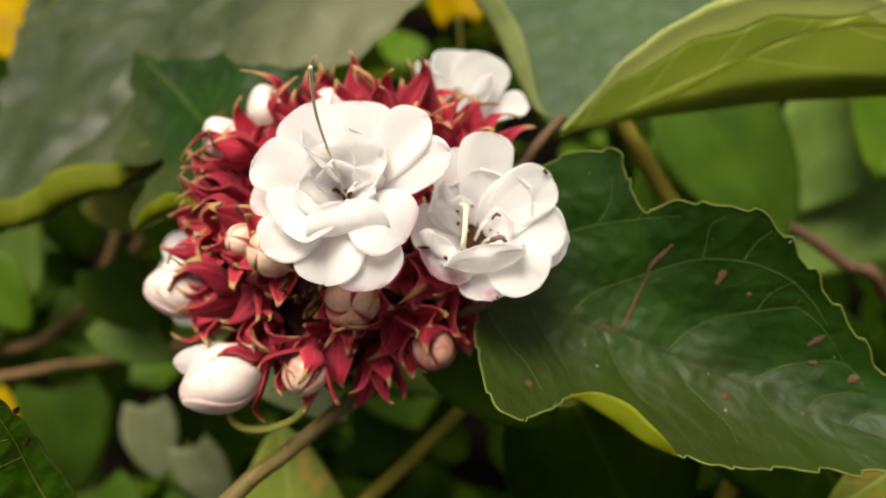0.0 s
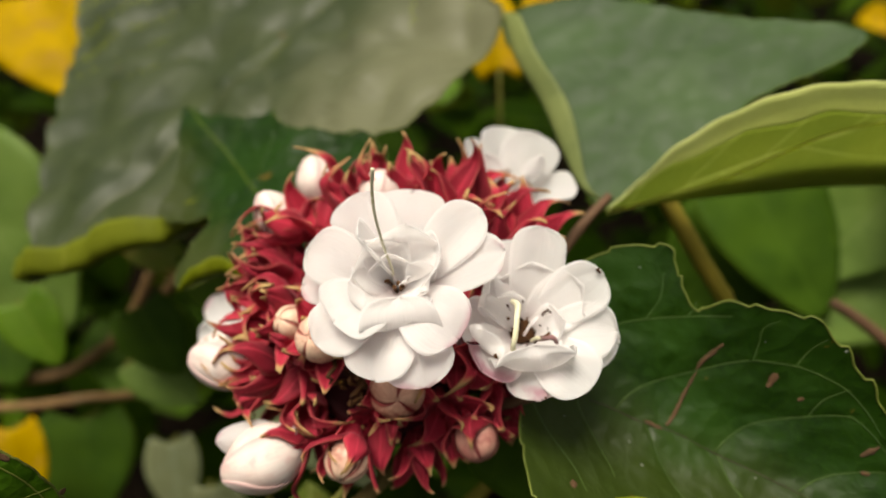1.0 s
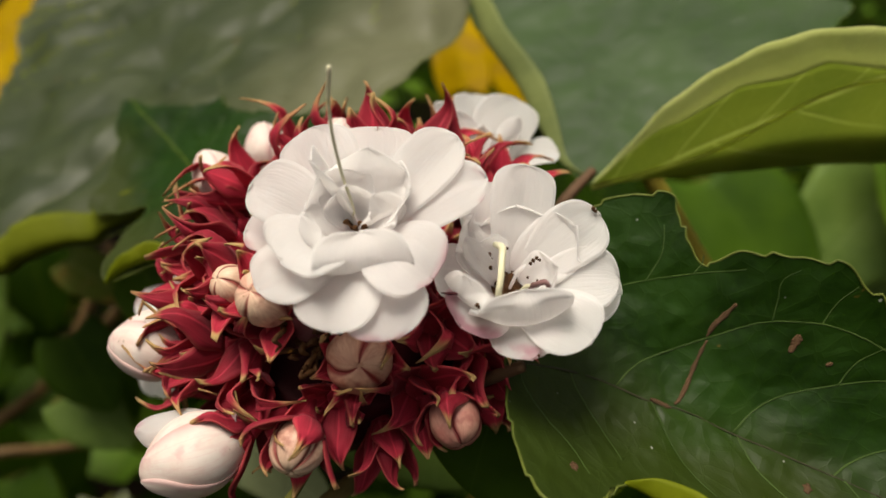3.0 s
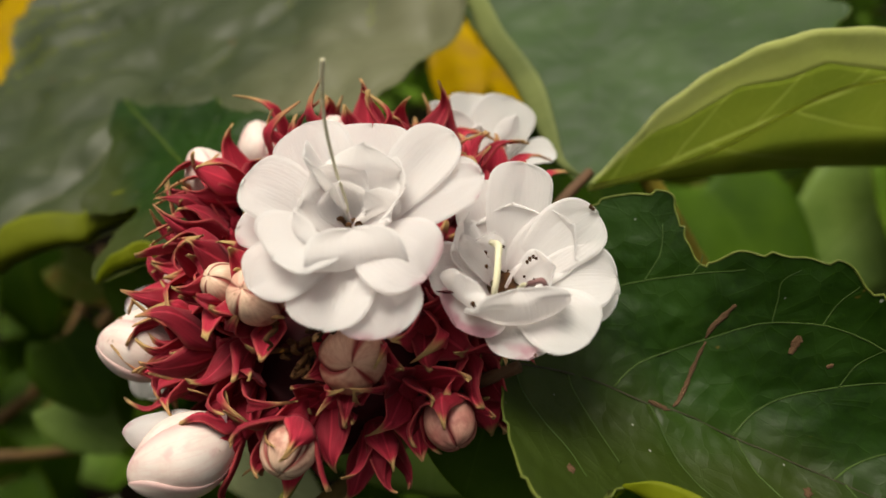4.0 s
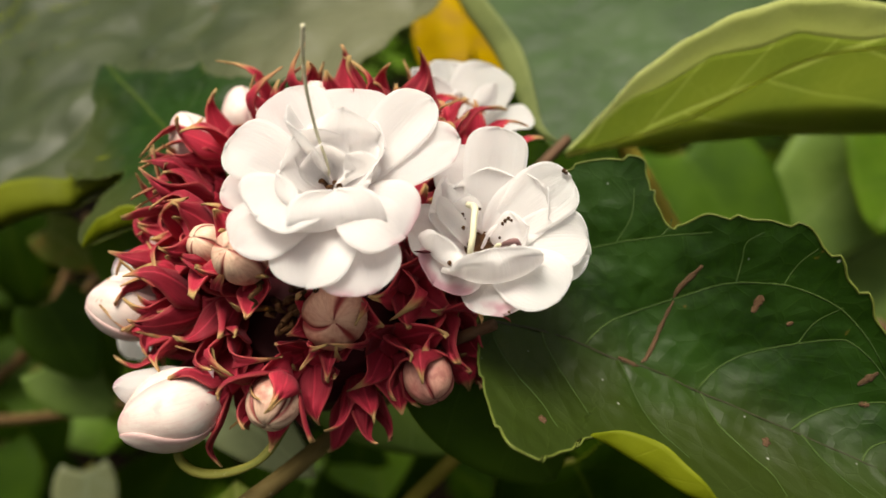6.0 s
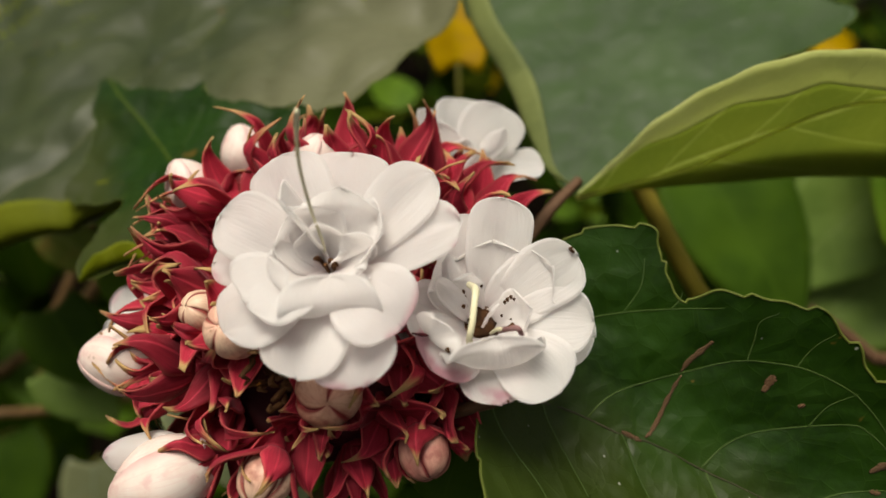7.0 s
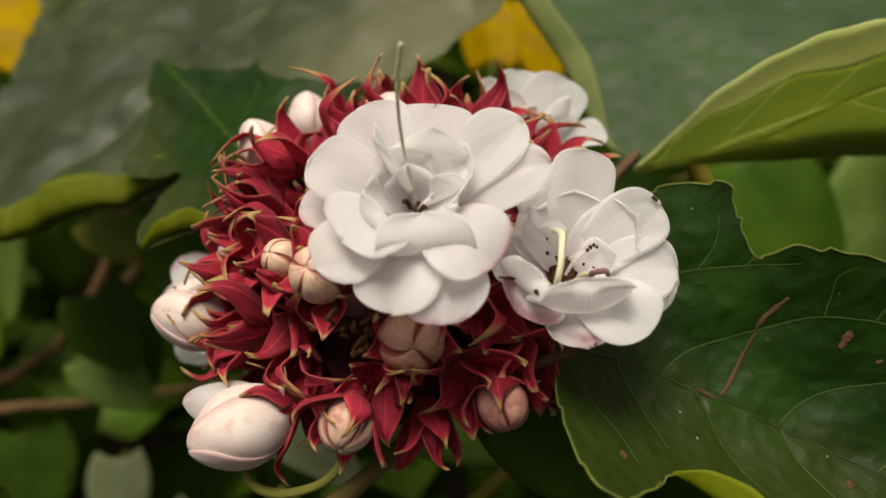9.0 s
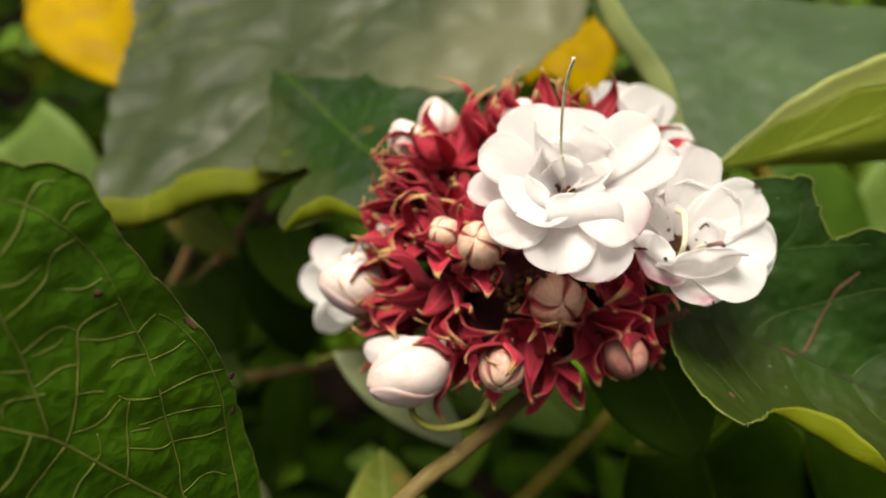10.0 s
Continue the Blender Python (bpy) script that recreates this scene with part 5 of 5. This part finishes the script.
# curled green bract under the head
part("bract", tube_mesh("bract", [(-34.5, 70.5, 509.5), (-34.2, 68.6, 506.6), (-31.6, 67.8, 504.8), (-27.5, 68.6, 504.2), (-23.5, 70.5, 505.3), (-20.5, 76, 507.5)], [0.4, 0.75, 0.85, 0.75, 0.7, 0.6], STEM_GREEN, 36, 8, flat=0.6), head, "curled green bract")
# main stalk
part("stalk", tube_mesh("stalk", [(-16, 95, 508), (-10, 96.5, 501), (-7.7, 92.3, 495.7), (-15.4, 83.0, 495.8), (-21.6, 74.2, 497.0), (-27.4, 68.0, 496.8), (-32.6, 62.4, 496.8), (-43, 53, 490), (-60, 50, 460), (-72, 62, 380), (-76, 80, 200), (-78, 84, -5)], [1.6, 1.5, 1.45, 1.4, 1.4, 1.4, 1.45, 1.6, 2.0, 3.0, 4.0, 5.0], STEM, 90, 12, bumps=0.08), head, "brown-green woody stalk")

# ---------------------------------------------------------------- plants behind and below


def simple_leaf(at, axis, normal, length, width, mat, label, droop=0.15, cup=0.15, lobes=0.2, group="", seed=0, stalk=None):
    """A smaller heart-shaped leaf with its stalk."""
    a, s, n = basis(axis, normal)
    at = np.array(at, float)
    top = thing("leaf", V(*at), label, "leaf", group)
    bpy.context.view_layer.update()
    R, C = 16, 11
    P = np.zeros((R, C, 3))
    uv = np.zeros((R, C, 2))
    for i in range(R):
        v = i / (R - 1)
        w = width / 2 * (math.sin(math.pi * min(1.0, (v * 0.86 + 0.12)) ** 0.75) ** 0.8) if v < 1 else 0.05
        for j in range(C):
            u = 2 * j / (C - 1) - 1
            x = length * (v - lobes * abs(u) ** 1.5 * (1 - v) ** 2)
            y = u * w
            h = -droop * length * v * v + cup * abs(y) + 0.02 * length * noise.noise(Vector((x * 0.09, y * 0.09, seed)))
            P[i, j] = at + a * x + s * y + n * h
            uv[i, j] = (x * 0.1, y * 0.1)
    bl = part("blade", shell("blade", P, uv, 0.35, [mat, LEAF_UNDER if mat is not YELLOW else YELLOW]), top)
    root = stalk if stalk is not None else at - a * length * 0.4 - np.array((0, 0, length * 0.5))
    part("petiole", tube_mesh("petiole", [root, (np.array(root) + at) / 2 + n * 2, at], [0.9, 0.8, 0.6], STEM_GREEN, 12, 7), top, "thin green stalk")
    return top


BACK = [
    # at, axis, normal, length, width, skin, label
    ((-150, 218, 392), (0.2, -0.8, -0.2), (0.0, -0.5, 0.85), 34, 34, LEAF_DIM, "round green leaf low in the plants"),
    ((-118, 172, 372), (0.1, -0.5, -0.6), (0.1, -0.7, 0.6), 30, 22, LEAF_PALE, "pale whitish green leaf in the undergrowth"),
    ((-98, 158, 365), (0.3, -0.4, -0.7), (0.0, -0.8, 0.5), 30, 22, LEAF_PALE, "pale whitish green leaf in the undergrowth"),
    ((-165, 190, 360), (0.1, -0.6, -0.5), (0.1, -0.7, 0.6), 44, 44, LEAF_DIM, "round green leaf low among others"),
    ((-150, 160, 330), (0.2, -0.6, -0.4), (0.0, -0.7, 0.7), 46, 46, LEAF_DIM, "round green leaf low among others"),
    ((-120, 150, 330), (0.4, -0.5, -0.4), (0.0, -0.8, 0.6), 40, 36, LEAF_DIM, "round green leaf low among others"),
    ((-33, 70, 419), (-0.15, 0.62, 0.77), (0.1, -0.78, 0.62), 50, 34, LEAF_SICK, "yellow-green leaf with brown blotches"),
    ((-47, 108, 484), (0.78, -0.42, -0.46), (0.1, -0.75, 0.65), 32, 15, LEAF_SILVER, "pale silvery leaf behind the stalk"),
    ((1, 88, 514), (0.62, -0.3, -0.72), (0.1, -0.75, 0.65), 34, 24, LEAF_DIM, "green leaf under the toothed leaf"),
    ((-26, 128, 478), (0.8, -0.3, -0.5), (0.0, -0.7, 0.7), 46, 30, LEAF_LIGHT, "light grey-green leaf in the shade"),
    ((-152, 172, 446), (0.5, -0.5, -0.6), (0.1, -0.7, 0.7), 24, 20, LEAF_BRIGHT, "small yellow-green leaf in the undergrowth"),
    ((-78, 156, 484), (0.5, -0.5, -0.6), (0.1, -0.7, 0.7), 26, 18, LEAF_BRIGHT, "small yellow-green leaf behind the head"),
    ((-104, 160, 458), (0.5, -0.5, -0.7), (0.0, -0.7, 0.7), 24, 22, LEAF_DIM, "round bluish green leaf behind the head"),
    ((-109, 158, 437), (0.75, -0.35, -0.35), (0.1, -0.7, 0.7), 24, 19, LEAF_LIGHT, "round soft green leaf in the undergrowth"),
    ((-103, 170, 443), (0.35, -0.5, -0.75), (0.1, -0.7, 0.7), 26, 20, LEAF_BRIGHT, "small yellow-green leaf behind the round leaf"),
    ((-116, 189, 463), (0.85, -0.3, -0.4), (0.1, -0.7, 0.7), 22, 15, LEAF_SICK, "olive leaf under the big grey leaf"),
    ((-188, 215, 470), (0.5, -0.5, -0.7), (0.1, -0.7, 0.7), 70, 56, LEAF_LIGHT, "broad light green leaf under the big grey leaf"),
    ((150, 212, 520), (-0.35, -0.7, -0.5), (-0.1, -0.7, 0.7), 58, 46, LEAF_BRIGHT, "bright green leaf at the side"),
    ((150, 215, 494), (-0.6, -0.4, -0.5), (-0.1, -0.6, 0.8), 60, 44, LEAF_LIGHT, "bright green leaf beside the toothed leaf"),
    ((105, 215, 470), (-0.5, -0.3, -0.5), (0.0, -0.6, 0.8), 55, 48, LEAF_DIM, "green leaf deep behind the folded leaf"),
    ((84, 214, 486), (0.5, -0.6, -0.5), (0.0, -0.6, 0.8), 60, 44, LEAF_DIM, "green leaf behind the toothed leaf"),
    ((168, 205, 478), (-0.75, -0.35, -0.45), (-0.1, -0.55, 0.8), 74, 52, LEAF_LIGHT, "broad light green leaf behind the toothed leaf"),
    ((70, 110, 480), (0.5, -0.4, -0.6), (0.0, -0.8, 0.6), 60, 46, LEAF_SHADED, "green leaf below the toothed leaf"),
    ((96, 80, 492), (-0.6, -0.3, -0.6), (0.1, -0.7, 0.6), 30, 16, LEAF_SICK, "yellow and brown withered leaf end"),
    ((30, 100, 470), (0.4, -0.3, -0.7), (0.0, -0.8, 0.6), 55, 46, LEAF_SHADED, "shaded green leaf below the head"),
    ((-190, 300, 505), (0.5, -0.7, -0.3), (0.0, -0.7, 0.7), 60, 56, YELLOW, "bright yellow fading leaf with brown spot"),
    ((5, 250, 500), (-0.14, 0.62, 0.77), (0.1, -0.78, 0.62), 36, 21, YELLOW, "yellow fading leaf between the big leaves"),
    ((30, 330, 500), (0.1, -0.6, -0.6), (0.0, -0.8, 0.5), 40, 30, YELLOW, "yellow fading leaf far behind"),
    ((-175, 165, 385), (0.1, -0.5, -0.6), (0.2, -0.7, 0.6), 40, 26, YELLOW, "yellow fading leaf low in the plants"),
    ((-160, 240, 440), (0.3, -0.6, -0.5), (0.0, -0.7, 0.6), 40, 30, LEAF_SHADED, "small green undergrowth leaf darkened for shade"),
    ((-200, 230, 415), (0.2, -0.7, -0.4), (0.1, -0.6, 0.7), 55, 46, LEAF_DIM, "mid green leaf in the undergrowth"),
    ((-95, 225, 425), (0.3, -0.6, -0.5), (0.0, -0.7, 0.6), 44, 36, LEAF_SHADED, "green undergrowth leaf darkened for shade"),
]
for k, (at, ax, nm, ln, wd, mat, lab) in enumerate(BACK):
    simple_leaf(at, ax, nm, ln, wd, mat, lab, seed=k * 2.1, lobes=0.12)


def stalk(name, pts, radii, mat, label, category):
    ob = new(name, tube_mesh(name, pts, radii, mat, 60, 9, bumps=0.12))
    return tagged(ob, label, category)


stalk("stem", [(34, 132, 478), (24.4, 121, 477), (9.5, 105, 470), (-6.5, 90, 464), (-23, 74, 460), (-50, 62, 430), (-70, 90, 200), (-72, 96, -5)], [1.4, 1.5, 1.55, 1.6, 1.7, 2.0, 3, 4], STEM_YELLOW, "yellow-green stem crossing below the head", "stem")
stalk("stem", [(35.6, 133.9, 527.5), (39.4, 132.2, 522.0), (47.0, 129.4, 511.7), (54.8, 126.6, 501.3), (63.5, 124.0, 488.0), (78.0, 121.0, 455.0), (94.0, 125.0, 380.0), (104.0, 135.0, -5.0)], [1.8, 1.9, 2.0, 2.1, 2.2, 2.3, 2.6, 3.2], STEM_YELLOW, "yellow-brown stalk behind the folded leaf", "stem")
stalk("stem", [(94, 150, 482), (101, 147, 479), (109.5, 142, 474.5), (118, 137, 470), (160, 140, 400), (200, 160, -5)], [1.3, 1.6, 1.7, 1.7, 2.5, 3], PETIOLE, "brown stem behind the toothed leaf", "stem")
stalk("vine", [(-230, 190, 378), (-184, 194, 381), (-168, 197, 383), (-151, 200, 395), (-144, 199, 402), (-130, 204, 422), (-118, 220, 450)], [2.6, 2.4, 2.5, 2.3, 2.4, 2.0, 1.8], VINE, "dry brown twining vine", "vine")
stalk("vine", [(-220, 170, 386), (-171, 174.5, 388), (-150, 177, 391), (-132, 186, 385), (-100, 210, 372), (-40, 235, 370)], [2.0, 1.7, 1.9, 1.7, 1.6, 1.5], VINE, "pale dry vine running level", "vine")
stalk("vine", [(-118, 196, 428), (-108, 202, 440), (-97, 212, 455), (-90, 225, 470)], [2.0, 2.2, 2.2, 2.0], VINE, "short brown vine under the big leaf", "vine")

# dense mass of leaves that fills the distance
# the hedge is an unseen ring behind the eye, added to cut low skylight
fill = random.Random(11)
for name, lab, mat, lo_, hi_, total, where in (("undergrowth", "dense green undergrowth leaves darkened for shade", LEAF_SHADED, 0.12, 0.40, 4800, "ahead"), ("undergrowth", "sparse yellow-green undergrowth leaves", LEAF_BRIGHT, 0.2, 0.42, 700, "ahead"), ("undergrowth", "fallen yellow leaves among the undergrowth", YELLOW, 0.25, 0.42, 70, "far"),
                                                  ("hedge", "unseen leaf ring added to block low sky light", LEAF_SHADED, 0.05, 0.75, 1300, "around")):
    verts, faces, uvs = [], [], []
    for k in range(total):
        if where != "around":
            y = (0.2 if where == "ahead" else 0.7) + 2.6 * fill.random() ** 1.6
            x = fill.uniform(-1, 1) * (0.9 + 0.5 * y)
            z = fill.uniform(lo_, hi_) - 0.06 * (y < 0.32)
        else:
            turn = fill.uniform(0.93 * math.pi, 2.07 * math.pi)
            far = fill.uniform(0.55, 1.1)
            x, y, z = far * math.cos(turn), far * math.sin(turn), fill.uniform(lo_, hi_) * min(1.0, far)
        s = fill.uniform(0.02, 0.05) * (1 + 0.5 * abs(y))
        m = Matrix.Translation((x, y, z)) @ Euler((fill.uniform(0.1, 1.2), fill.uniform(-0.6, 0.6), fill.uniform(0, 6.28))).to_matrix().to_4x4()
        b0 = len(verts)
        for i in range(6):
            v = i / 5
            w = 0.42 * s * math.sin(math.pi * min(1, v * 0.85 + 0.14)) ** 0.8
            for u in (-1, -0.5, 0, 0.5, 1):
                verts.append(m @ Vector((u * w, (v - 0.5) * s, 0.12 * abs(u) * w * 2 - 0.2 * s * v * v)))
                uvs.append((v * s * 100 * 0.5, u * w * 50))
        for f in grid_faces(6, 5):
            faces.append(tuple(b0 + i for i in f))
    me = make_mesh(name, verts, faces, uvs, [mat])
    tagged(new(name, me), lab, name, kind="stuff")
